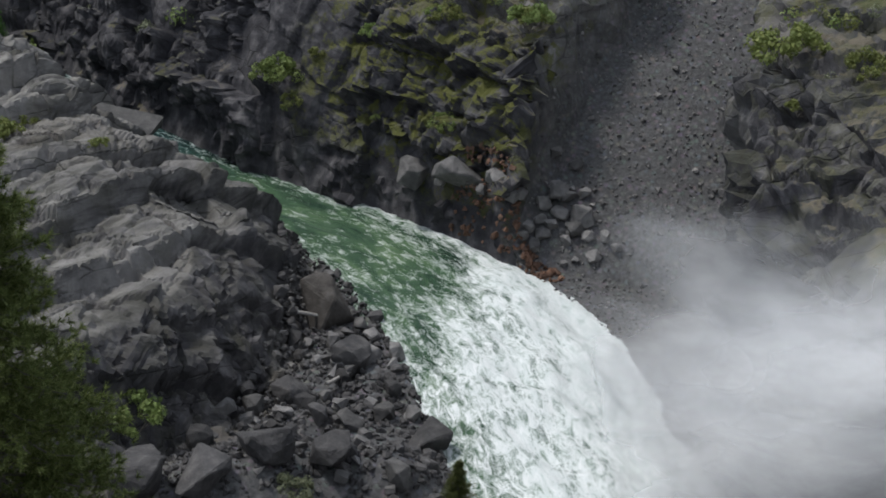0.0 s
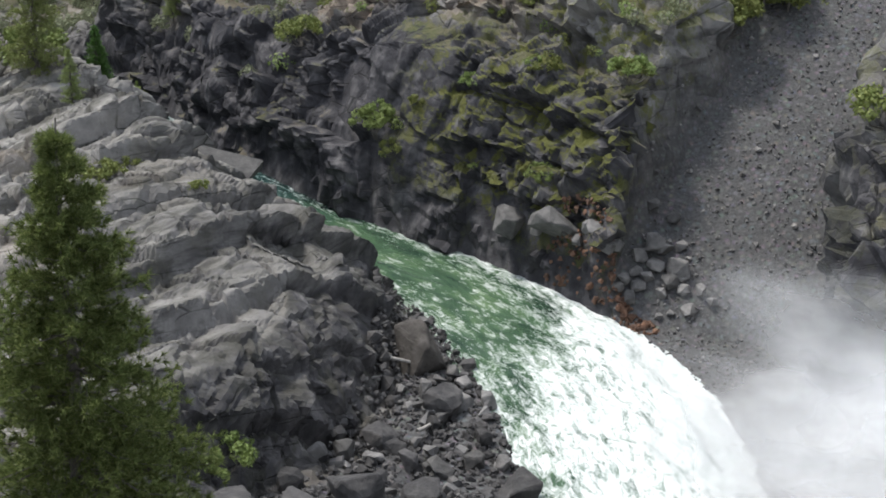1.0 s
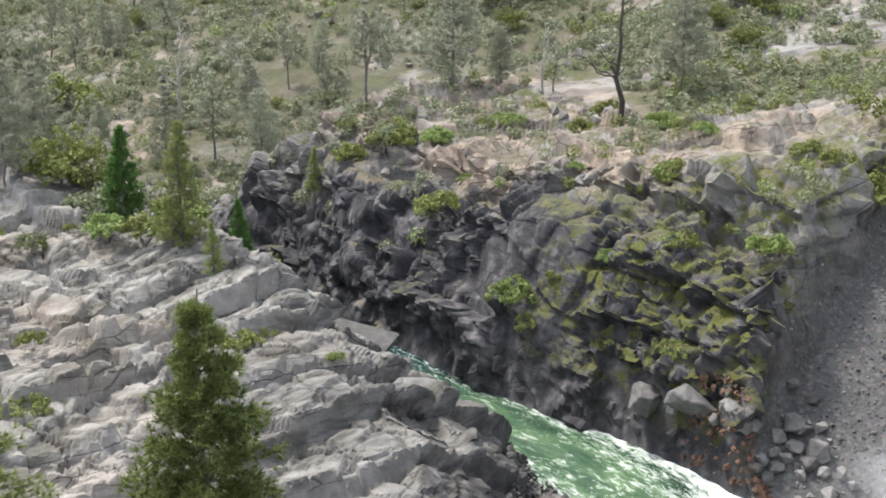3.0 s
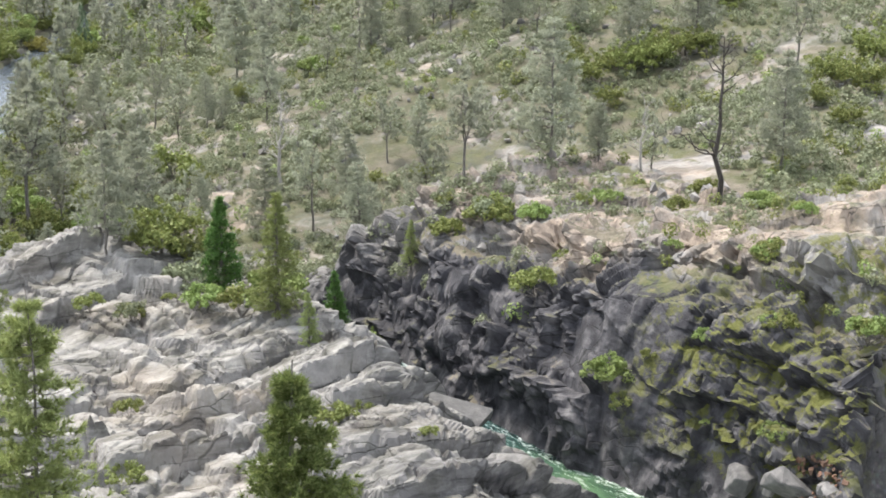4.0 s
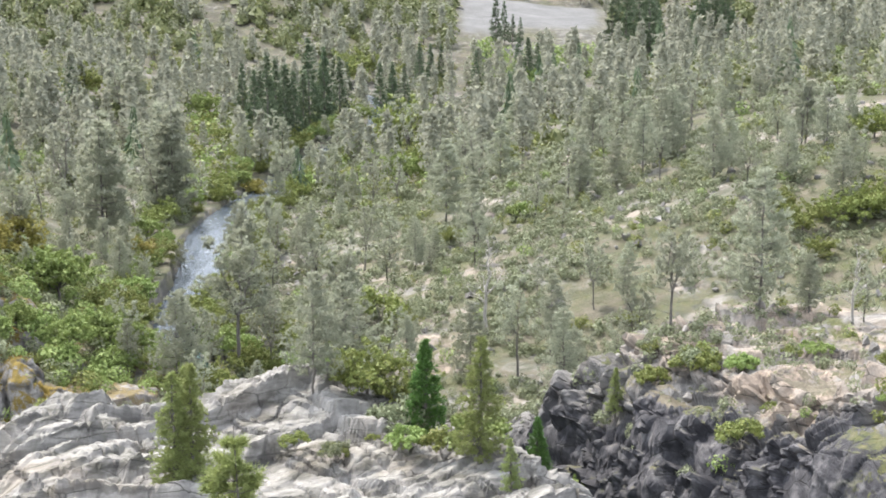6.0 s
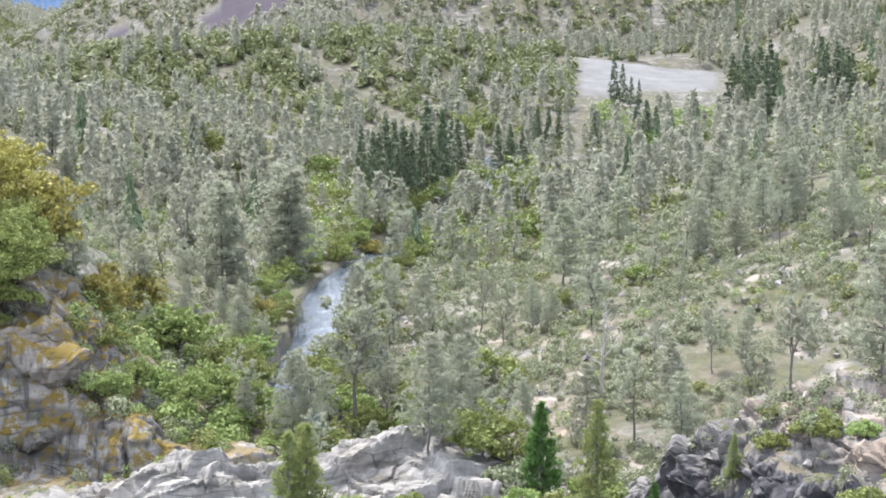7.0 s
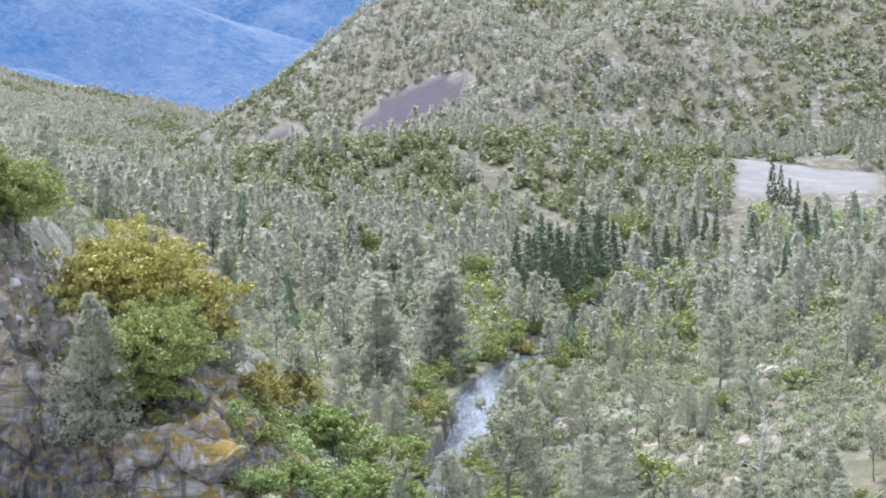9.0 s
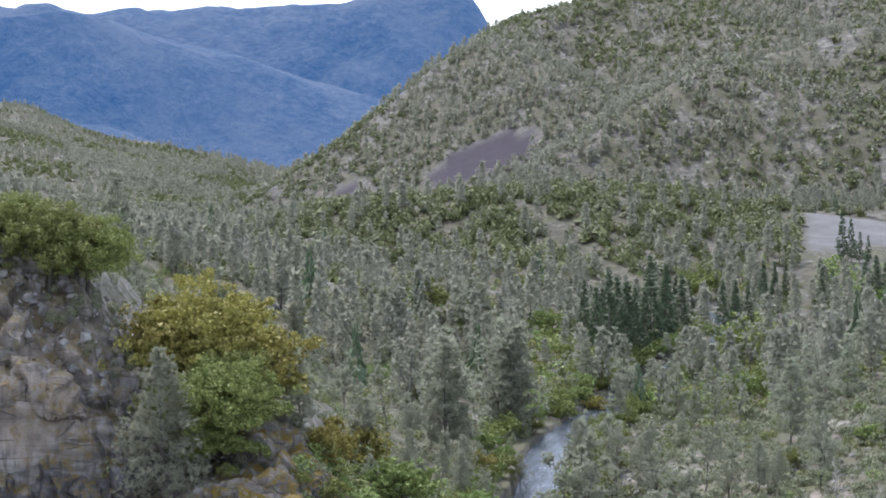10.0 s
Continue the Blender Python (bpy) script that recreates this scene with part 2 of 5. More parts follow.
def fmath(nt, op, a, b=0.0):
    m = nt.nodes.new("ShaderNodeMath")
    m.operation = op
    for i, v in enumerate((a, b)):
        if isinstance(v, bpy.types.NodeSocket):
            nt.links.new(v, m.inputs[i])
        else:
            m.inputs[i].default_value = v
    return m.outputs[0]


def bump(nt, bsdf, height, strength, distance, below=None):
    n = nd(nt, "ShaderNodeBump", [("Height", height)], Strength=strength, Distance=distance)
    if below is not None:
        nt.links.new(below.outputs[0], n.inputs["Normal"])
    nt.links.new(n.outputs[0], bsdf.inputs["Normal"])
    return n


def attribute(nt, name):
    return nd(nt, "ShaderNodeAttribute", attribute_name=name).outputs["Fac"]


def slope_up(nt):
    """How far the true surface faces up."""
    g = nt.nodes.new("ShaderNodeNewGeometry")
    s = nt.nodes.new("ShaderNodeSeparateXYZ")
    nt.links.new(g.outputs["True Normal"], s.inputs[0])
    return s.outputs["Z"]


def ground_material():
    m, nt, b = nodes_of("valley_ground")
    pos = nt.nodes.new("ShaderNodeNewGeometry").outputs["Position"]
    big, mid, fine = noise_fac(nt, pos, 0.06), noise_fac(nt, pos, 0.45, 6), noise_fac(nt, pos, 3.2, 5, 0.65)
    # joints run down to the right
    mp = nd(nt, "ShaderNodeMapping", [("Vector", pos)], Rotation=(0.2, 0.55, 0.35), Scale=(0.35, 1.0, 1.7))
    mp2 = nd(nt, "ShaderNodeMapping", [("Vector", pos)], Rotation=(0.5, -0.35, 1.2), Scale=(0.12, 0.75, 0.6))
    mp3 = nd(nt, "ShaderNodeMapping", [("Vector", pos)], Rotation=(0.15, 0.5, 0.45), Scale=(0.10, 0.6, 0.75))
    def joints(vec, scale, thin, seed_scale):
        v = nd(nt, "ShaderNodeTexVoronoi", [("Vector", vec)], feature="DISTANCE_TO_EDGE", Scale=scale)
        line = steps(nt, v.outputs["Distance"], [(0.0, grey(0)), (thin, grey(1))])
        broken = steps(nt, noise_fac(nt, pos, seed_scale, 3), [(0.45, grey(1)), (0.56, grey(0))])
        return fmath(nt, "MAXIMUM", line, broken)
    crack, crack2 = joints(mp3.outputs[0], 0.55, 0.028, 0.13), joints(mp2.outputs[0], 0.9, 0.03, 0.21)
    pale = steps(nt, mid, [(0.28, (0.21, 0.203, 0.194)), (0.5, (0.335, 0.324, 0.307)), (0.72, (0.44, 0.427, 0.402))])
    pale = mixc(nt, steps(nt, fine, [(0.35, grey(0)), (0.7, grey(0.35))]), pale, (0.19, 0.18, 0.178))
    stain = noise_fac(nt, mp.outputs[0], 0.22, 6, 0.62, 0.4)
    pale = mixc(nt, steps(nt, stain, [(0.46, grey(0)), (0.60, grey(0.85))]), pale, (0.075, 0.072, 0.068))
    streak_v = nd(nt, "ShaderNodeMapping", [("Vector", pos)], Scale=(0.8, 0.8, 0.09))
    streak = noise_fac(nt, streak_v.outputs[0], 1.0, 4)
    dark = steps(nt, mid, [(0.3, (0.024, 0.024, 0.027)), (0.5, (0.075, 0.073, 0.08)), (0.7, (0.21, 0.203, 0.205))])
    dark = mixc(nt, steps(nt, streak, [(0.45, grey(0)), (0.62, grey(0.75))]), dark, (0.045, 0.045, 0.052))
    rock = mixc(nt, attribute(nt, "dark"), pale, dark)
    runs = fmath(nt, "MULTIPLY", fmath(nt, "MINIMUM", fmath(nt, "MULTIPLY", attribute(nt, "gold"), 4.0), 1.0), steps(nt, streak, [(0.48, grey(0)), (0.60, grey(0.6))]))
    rock = mixc(nt, runs, rock, (0.035, 0.033, 0.034))
    rust = fmath(nt, "MULTIPLY", steps(nt, big, [(0.5, grey(0)), (0.7, grey(0.32))]), fmath(nt, "SUBTRACT", 1.0, attribute(nt, "dark")))
    rock = mixc(nt, rust, rock, (0.38, 0.305, 0.23))
    warm = steps(nt, noise_fac(nt, pos, 0.3, 5, 0.65), [(0.35, (0.16, 0.14, 0.12)), (0.52, (0.34, 0.275, 0.22)), (0.66, (0.46, 0.385, 0.32))])
    rock = mixc(nt, fmath(nt, "MULTIPLY", attribute(nt, "ledge"), steps(nt, noise_fac(nt, pos, 0.17, 4), [(0.40, grey(0.05)), (0.56, grey(0.95))])), rock, warm)
    rock = mixc(nt, crack, mixc(nt, 0.25, (0.04, 0.04, 0.038), rock), rock)
    rock = mixc(nt, attribute(nt, "scree"), rock, mixc(nt, noise_fac(nt, pos, 0.12, 6, 0.7), (0.018, 0.014, 0.022), (0.062, 0.05, 0.072)))
    grass = steps(nt, noise_fac(nt, pos, 0.9, 6, 0.7), [(0.3, (0.05, 0.065, 0.02)), (0.5, (0.09, 0.10, 0.04)), (0.7, (0.15, 0.135, 0.07))])
    soil = steps(nt, noise_fac(nt, pos, 0.35, 6, 0.7), [(0.35, (0.12, 0.105, 0.075)), (0.55, (0.17, 0.15, 0.112)), (0.7, (0.25, 0.215, 0.17))])
    cover = mixc(nt, steps(nt, noise_fac(nt, pos, 0.12, 5, 0.6), [(0.42, grey(0)), (0.58, grey(1))]), grass, soil)
    moss = fmath(nt, "MULTIPLY", attribute(nt, "moss"), steps(nt, fmath(nt, "ADD", noise_fac(nt, pos, 0.4, 8, 0.75), fmath(nt, "MULTIPLY", fmath(nt, "ADD", slope_up(nt), fmath(nt, "MULTIPLY", attribute(nt, "gold"), 0.15)), 0.12)), [(0.545, grey(0)), (0.62, grey(0.95))]))
    moss_c = mixc(nt, fmath(nt, "MINIMUM", fmath(nt, "MULTIPLY", attribute(nt, "gold"), 4.0), 1.0), mixc(nt, fine, (0.06, 0.075, 0.012), (0.17, 0.17, 0.035)), mixc(nt, fine, (0.11, 0.085, 0.012), (0.25, 0.17, 0.03)))
    rock = mixc(nt, moss, rock, moss_c)
    cov = fmath(nt, "MULTIPLY", attribute(nt, "cover"), steps(nt, slope_up(nt), [(0.55, grey(0)), (0.85, grey(1))]))
    cov = steps(nt, fmath(nt, "ADD", cov, fmath(nt, "MULTIPLY", fmath(nt, "SUBTRACT", mid, 0.5), 1.1)), [(0.42, grey(0)), (0.58, grey(1))])
    col = mixc(nt, cov, rock, cover)
    litter = mixc(nt, steps(nt, mid, [(0.38, grey(0)), (0.62, grey(1))]), mixc(nt, fine, (0.04, 0.05, 0.025), (0.09, 0.10, 0.05)), mixc(nt, fine, (0.075, 0.072, 0.048), (0.145, 0.13, 0.095)))
    heath = mixc(nt, fine, mixc(nt, big, (0.03, 0.036, 0.02), (0.05, 0.046, 0.036)), mixc(nt, big, (0.05, 0.052, 0.033), (0.095, 0.083, 0.07)))
    litter = mixc(nt, attribute(nt, "heath"), litter, heath)
    col = mixc(nt, fmath(nt, "MULTIPLY", attribute(nt, "duff"), steps(nt, noise_fac(nt, pos, 0.2, 6, 0.7), [(0.44, grey(1)), (0.58, grey(0.3))])), col, litter)
    stone = nd(nt, "ShaderNodeTexVoronoi", [("Vector", pos)], Scale=1.5)
    gravel = mixc(nt, steps(nt, stone.outputs["Distance"], [(0.1, grey(1)), (0.55, grey(0))]), (0.045, 0.045, 0.047), mixc(nt, 0.35, (0.20, 0.197, 0.202), stone.outputs["Color"], "SOFT_LIGHT"))
    gravel = mixc(nt, 0.5, gravel, steps(nt, fine, [(0.3, grey(0.09)), (0.7, grey(0.26))]))
    col = mixc(nt, attribute(nt, "gravel"), col, gravel)
    white = steps(nt, noise_fac(nt, pos, 0.08, 5), [(0.3, grey(0.11)), (0.7, grey(0.18))])
    col = mixc(nt, attribute(nt, "sand"), col, white)
    col = nd(nt, "ShaderNodeHueSaturation", [("Color", col)], Value=0.72).outputs[0]
    nt.links.new(col, b.inputs["Base Color"])
    b.inputs["Roughness"].default_value = 0.85
    b.inputs["Specular IOR Level"].default_value = 0.25
    b1 = bump(nt, b, fmath(nt, "MAXIMUM", crack, attribute(nt, "gravel")), 0.6, 0.2)
    b2 = bump(nt, b, mid, 0.45, 0.35, b1)
    b3 = bump(nt, b, fmath(nt, "MAXIMUM", crack2, attribute(nt, "gravel")), 0.5, 0.12, b2)
    bump(nt, b, fine, 0.8, 0.16, b3)
    return m


GROUND_MAT = ground_material()


def masks(x, y):
    """Where the rock is bare, dark or painted as shaded, mossy, covered or loose."""
    z, dl, side, inside, chute, near, n1, n2 = land(x, y)
    e = 0.5
    sx = (land(x + e, y)[0] - z) / e
    sy = (land(x, y + e)[0] - z) / e
    steep = np.hypot(sx, sy)
    gorge = (side > 0) * near * ramp(dl, -3, 2) * (1 - chute)
    dome = (side < 0) * ramp(inside, -2, 2) * ramp(dl, -2, 2) * (1 - ramp(y, 236, 258))
    crag = (side < 0) * ramp(y, 246, 258) * (1 - ramp(y, 285, 310)) * (0.5 + 0.5 * ramp(steep, 0.3, 0.8)) * (x < 40)
    scree = np.maximum(ramp(37 - np.hypot((x - 35) / 1.5, (y - 1508) * 1.1) + 7 * n2, 0, 8), ramp(15 - np.hypot((x + 82) / 1.2, (y - 1555) * 0.8) + 4 * n2, 0, 6))
    outcrop = np.maximum(ramp(fbm(x / 15, y / 24, octaves=3, seed=57), 0.22, 0.5) * 0.7, ramp(1 - np.hypot((x - 54) / 9, (y - 294) / 12) + 0.3 * n2, 0, 0.3)) * (side > 0) * ramp(y, 238, 252) * (1 - ramp(y, 430, 520)) * ramp(dl, 4, 12)
    ledge = np.maximum(gorge * ramp(dl + 2 * n2, 11, 14) * (1 - ramp(dl + 3 * n2, 40, 56)) * ramp(y, 160, 172), outcrop)
    ledge = np.maximum(ledge, 0.6 * crag * ramp(z + 3 * n2, 28, 34))
    across = talus_place(x, y)[1]
    short = 6 * ramp(y, 203, 222)
    # shade is coloured in on the wall beside the chute and the dome's front
    dark = gorge * (1 - ramp(dl + 1.5 * n2 + short, 9.0, 12.5)) * (1 - 0.7 * ramp(160 - y + 6 * n2, 0, 12) * ramp(-across, 13, 19) * ramp(y, 124, 134) * ramp(z, 6, 10)) + 0.55 * gorge * (1 - ramp(y, 116, 127)) + 0.3 * gorge * (1 - ramp(dl + 2 * n2 - 12 * ramp(186 - y, 0, 16), 11, 17)) + 0.5 * dome * ramp(steep, 0.6, 1.1) * (inside < 18) + 0.4 * dome * ramp(x - 0.3 * (y - 150) + 5 * n2, 28, 48) * (1 - ramp(y + 6 * n2, 158, 190)) + crag * (0.08 + 0.8 * ramp(-x + 6 * n2, 38, 48) * (1 - ramp(z + 2 * n2, 25, 30))) + ramp(1.0 - dl, 0, 0.6) + 0.9 * scree
    cover = (1 - dome) * (1 - scree) * (1 - 0.8 * crag) * (1 - 0.2 * ledge) * (0.6 + 0.25 * n2 - 0.35 * gorge * ramp(steep, 0.35, 0.8))
    moss = 0.25 * crag + 0.9 * gorge * ramp(176 - y + 5 * n2, 0, 14) * ramp(z, 4, 8) * (0.25 + 0.75 * ramp(y, 120, 130)) + 0.85 * crag * (1 - ramp(-x, 30, 44)) + 0.35 * crag + 0.10 * dome
    bar = (side < 0) * (1 - ramp(inside, -1.5, 0.5)) * (y < 175) * (y > 60)
    gravel = np.maximum(chute, 1.0 * bar)
    duff = (0.85 * ramp(y, 400, 560) * (1 - 0.1 * ramp(y, 1150, 1400)) + 0.85 * (side < 0) * ramp(y, 262, 300) * (1 - ramp(y, 400, 560)) + 0.75 * (side > 0) * ramp(y + 8 * n2, 226, 268) * (1 - ramp(y, 400, 560))) * (1 - crag) * (1 - outcrop) * (1 - scree)
    sand = ramp(0.044 * y - np.abs(x - 0.25 * y), 0, 6) * ramp(y - 0.4 * (x - 200) + 8 * n2, 880, 892) * (1 - ramp(y, 1045, 1060))
    return [(k, np.clip(v, 0, 1)) for k, v in (("dark", dark), ("cover", cover), ("moss", moss), ("gravel", gravel), ("sand", sand), ("gold", crag * (0.25 + 0.75 * ramp(x + 3 * n2, -42, -32))), ("duff", duff), ("ledge", ledge), ("scree", scree), ("heath", ramp(y, 460, 640)))], z, steep, sx, sy, gorge, dome, crag, chute


def sheet_zone(x, y):
    """1 where a finer rock sheet lies over the plain ground."""
    dl, side = river_place(x, y)
    right = ramp(dl, -0.5, 1.5) * (1 - ramp(dl, 38, 43)) * ramp(y, 91, 95) * (1 - ramp(y - 0.2 * x, 238, 246)) * (side > 0)
    dome = ramp(x, -43, -40) * ramp(y, 101, 105) * (1 - ramp(y, 236, 240)) * ramp(dl, 0.5, 2.0) * (side < 0) * ramp(-line_place(x, y, DOME_FOOT), -7, -4)
    v = y + 0.25 * (x + 30)
    crag = ramp(x, -78, -75) * (1 - ramp(x, 27, 30)) * ramp(v, 252, 255) * (1 - ramp(v, 301, 304)) * (side < 0)
    return np.maximum.reduce([right, dome, crag])


def rock_sheet(name, X, Y, turn, scales, seed, fade, label, rough=0.06, smooth=False, soft=0.2, tight=0.8, steps_=(), calm=None):
    """A sheet over the land's shape, broken into blocks along its normals; it sinks at its rims."""
    at, z, steep, sx, sy, gorge, dome, crag, chute = masks(X, Y)
    ln = np.sqrt(1 + steep ** 2)
    bare = np.clip(gorge * (0.45 + 0.55 * ramp(steep, 0.2, 0.6)) + dome + crag, 0, 1) * fade
    push = facets(X, Y, z, turn, scales, seed, soft, tight) * bare + rough * fbm(X / 1.3, Y / 1.3, z / 1.3, octaves=3, seed=seed + 3)
    if calm is not None:
        push = push * calm
    for period, amp, heading, warp in steps_:
        push = push + ledges(X, Y, period, amp, heading, seed + int(period * 10), warp) * bare * (1 - chute)
    push = push - 1.2 * (1 - fade)
    v = np.stack([X - sx / ln * push, Y - sy / ln * push, z + push / ln], -1)
    me = quad_sheet(name, v.reshape(-1, 3), X.shape[0], X.shape[1], at, smooth)
    me.materials.append(GROUND_MAT)
    return tagged(new(name, me), label, "rock face", kind="structure"), v


xs = graded(-1500, 2300, -80, 178, 0.8, 1.022)
ys = graded(-80, 3050, 94, 305, 0.8, 1.018)
GX, GY = np.meshgrid(xs, ys)
AT, GZ, STEEP, SX, SY, GORGE, DOME, CRAG, CHUTE = masks(GX, GY)
OUTCROP = dict(AT)["ledge"] * (GY > 236)
FZ = GZ + (0.2 + 0.25 * OUTCROP) * fbm(GX / 2.2, GY / 2.2, octaves=3, seed=60) * (GY < 400) + ledges(GX, GY, 7.0, 1.2, 15, 610) * (0.3 + 0.7 * OUTCROP) * ramp(GY, 240, 256) * (1 - ramp(GY, 380, 430)) * (GX > 30) - 3.2 * sheet_zone(GX, GY)
ground_mesh = quad_sheet("ground", np.stack([GX, GY, FZ], -1).reshape(-1, 3), len(ys), len(xs), AT)
ground_mesh.materials.append(GROUND_MAT)
ground = tagged(new("ground", ground_mesh), "granite gorge and shrubby valley ground with dark wet cliffs", "terrain", kind="structure")


def rim(rows_n, cols_n, width, first=1.0):
    i = np.minimum(np.arange(rows_n) * first, np.arange(rows_n)[::-1])[:, None]
    j = np.minimum(np.arange(cols_n), np.arange(cols_n)[::-1])[None, :]
    return ramp(np.minimum(i, j) * 1.0, 0, width)


def gorge_wall():
    """The right bank, along the river and up the wall, in steps of even length."""
    r = np.array(RIVER)
    seg = np.hypot(*np.diff(r[:, :2], axis=0).T)
    s = np.concatenate([[0], np.cumsum(seg)])
    lo, hi = np.interp([90, 262], r[:, 1], s)
    u = np.arange(lo, hi, 0.30)
    cx, cy, hw = (np.interp(u, s, r[:, k]) for k in range(3))
    k = np.ones(31) / 31
    cx, cy, hw = (np.convolve(np.pad(v, 15, mode="edge"), k, "valid") for v in (cx, cy, hw))
    tx, ty = np.gradient(cx), np.gradient(cy)
    n = np.hypot(tx, ty)
    nx_, ny_ = ty / n, -tx / n
    d = np.interp(np.linspace(0, 1, 190), [0, 0.16, 0.34, 0.45, 0.52, 0.72, 1.0], [-1.0, 2.0, 6.0, 9.0, 12.0, 22.0, 46.0])
    off = hw[None, :] + d[:, None]
    return cx[None, :] + nx_[None, :] * off, cy[None, :] + ny_[None, :] * off


WX, WY = gorge_wall()
BLOCKS = [(11.0, 7.0, 6.0, 3.2, 1.0, 0.9), (4.0, 2.8, 2.3, 1.0, 0.9, 0.45), (1.4, 1.1, 0.9, 0.35, 0.6, 0.16)]
TALL_BLOCKS = [(9.0, 6.0, 12.0, 3.6, 0.7, 1.0), (3.2, 2.6, 5.0, 0.7, 0.5, 0.35), (1.3, 1.1, 1.8, 0.25, 0.4, 0.12)]
# one broad smooth face in the middle of the gorge wall
smooth_face = 1 - 0.85 * ramp(1.25 - np.hypot((WX - 79.5) / 5.0, (WY - 171.0) / 7.5), 0, 0.4)
wall, WALL_V = rock_sheet("wall_gorge", WX, WY, (12, -20, 28), BLOCKS, 200, rim(*WX.shape, 7, 5.0), "dark wet jointed granite gorge wall with mossy ledges", soft=0.07, tight=1.5, steps_=((6.5, 1.3, 20, 0.9),), calm=smooth_face)
DXG, DYG = np.meshgrid(np.arange(-44, 74, 0.31), np.arange(100, 241, 0.31))
dome_dl = river_place(DXG, DYG)[0]
dome_in = -line_place(DXG, DYG, DOME_FOOT)
dome_fade = rim(*DXG.shape, 8) * ramp(dome_dl, -0.5, 1.5) * ramp(dome_in, -7, -4)
SLABS = [(24.0, 9.0, 8.0, 1.6, 0.26, 0.9), (9.5, 4.2, 4.0, 0.45, 0.16, 0.5), (2.8, 1.3, 1.2, 0.05, 0.10, 0.12)]
dome_sheet, DOME_V = rock_sheet("wall_dome", DXG, DYG, (-8, 22, 62), SLABS, 320, dome_fade, "pale weathered granite dome with cracks and slabs", 0.02, False, 0.07, 2.0, steps_=((11.0, 3.4, -20, 0.5), (6.4, 1.1, -50, 0.4)))
CXG, CYG = np.meshgrid(np.arange(-79, 31, 0.33), np.concatenate([np.arange(251, 259, 0.4), np.arange(259, 273, 0.12), np.arange(273, 305, 0.4)]))
CYG = CYG - 0.25 * (CXG + 30)
crag_sheet, CRAG_V = rock_sheet("wall_crag", CXG, CYG, (5, 12, 10), TALL_BLOCKS, 430, rim(*CXG.shape, 8), "steep rock bluff stained dark with golden moss", soft=0.1, tight=1.2)


# ---- river ----
def water_material():
    m, nt, b = nodes_of("river_water")
    pos = nt.nodes.new("ShaderNodeNewGeometry").outputs["Position"]
    flow = nt.nodes.new("ShaderNodeCombineXYZ")
    nt.links.new(attribute(nt, "across"), flow.inputs[0])
    nt.links.new(fmath(nt, "MULTIPLY", attribute(nt, "along"), 0.34), flow.inputs[1])
    n1, n2, n3 = noise_fac(nt, flow.outputs[0], 0.35, 6, 0.62, 0.9), noise_fac(nt, flow.outputs[0], 1.5, 6, 0.72, 0.9), noise_fac(nt, pos, 4.0, 4, 0.7)
    foam = fmath(nt, "ADD", attribute(nt, "foam"), fmath(nt, "MULTIPLY", fmath(nt, "SUBTRACT", n1, 0.5), 1.2))
    foam = fmath(nt, "ADD", foam, fmath(nt, "MULTIPLY", fmath(nt, "SUBTRACT", n2, 0.5), 2.0))
    foam = fmath(nt, "ADD", foam, fmath(nt, "MULTIPLY", fmath(nt, "SUBTRACT", n3, 0.5), 0.7))
    white = steps(nt, foam, [(0.34, grey(0)), (0.52, grey(0.3)), (0.85, grey(1))])
    green = steps(nt, n1, [(0.3, (0.02, 0.045, 0.03)), (0.5, (0.058, 0.108, 0.06)), (0.7, (0.125, 0.195, 0.10))])
    green = mixc(nt, attribute(nt, "teal"), green, steps(nt, n2, [(0.35, (0.01, 0.026, 0.026)), (0.7, (0.05, 0.10, 0.095))]))
    deep = mixc(nt, attribute(nt, "calm"), green, steps(nt, n2, [(0.35, (0.02, 0.026, 0.034)), (0.7, (0.09, 0.11, 0.135))]))
    nt.links.new(mixc(nt, white, deep, mixc(nt, steps(nt, n2, [(0.3, grey(0)), (0.7, grey(1))]), (0.46, 0.53, 0.51), (0.76, 0.78, 0.78))), b.inputs["Base Color"])
    nt.links.new(steps(nt, white, [(0.0, grey(0.16)), (0.5, grey(0.7))]), b.inputs["Roughness"])
    b.inputs["IOR"].default_value = 1.33
    b1 = bump(nt, b, n1, 0.4, 0.6)
    bump(nt, b, n2, 0.4, 0.25, b1)
    return m


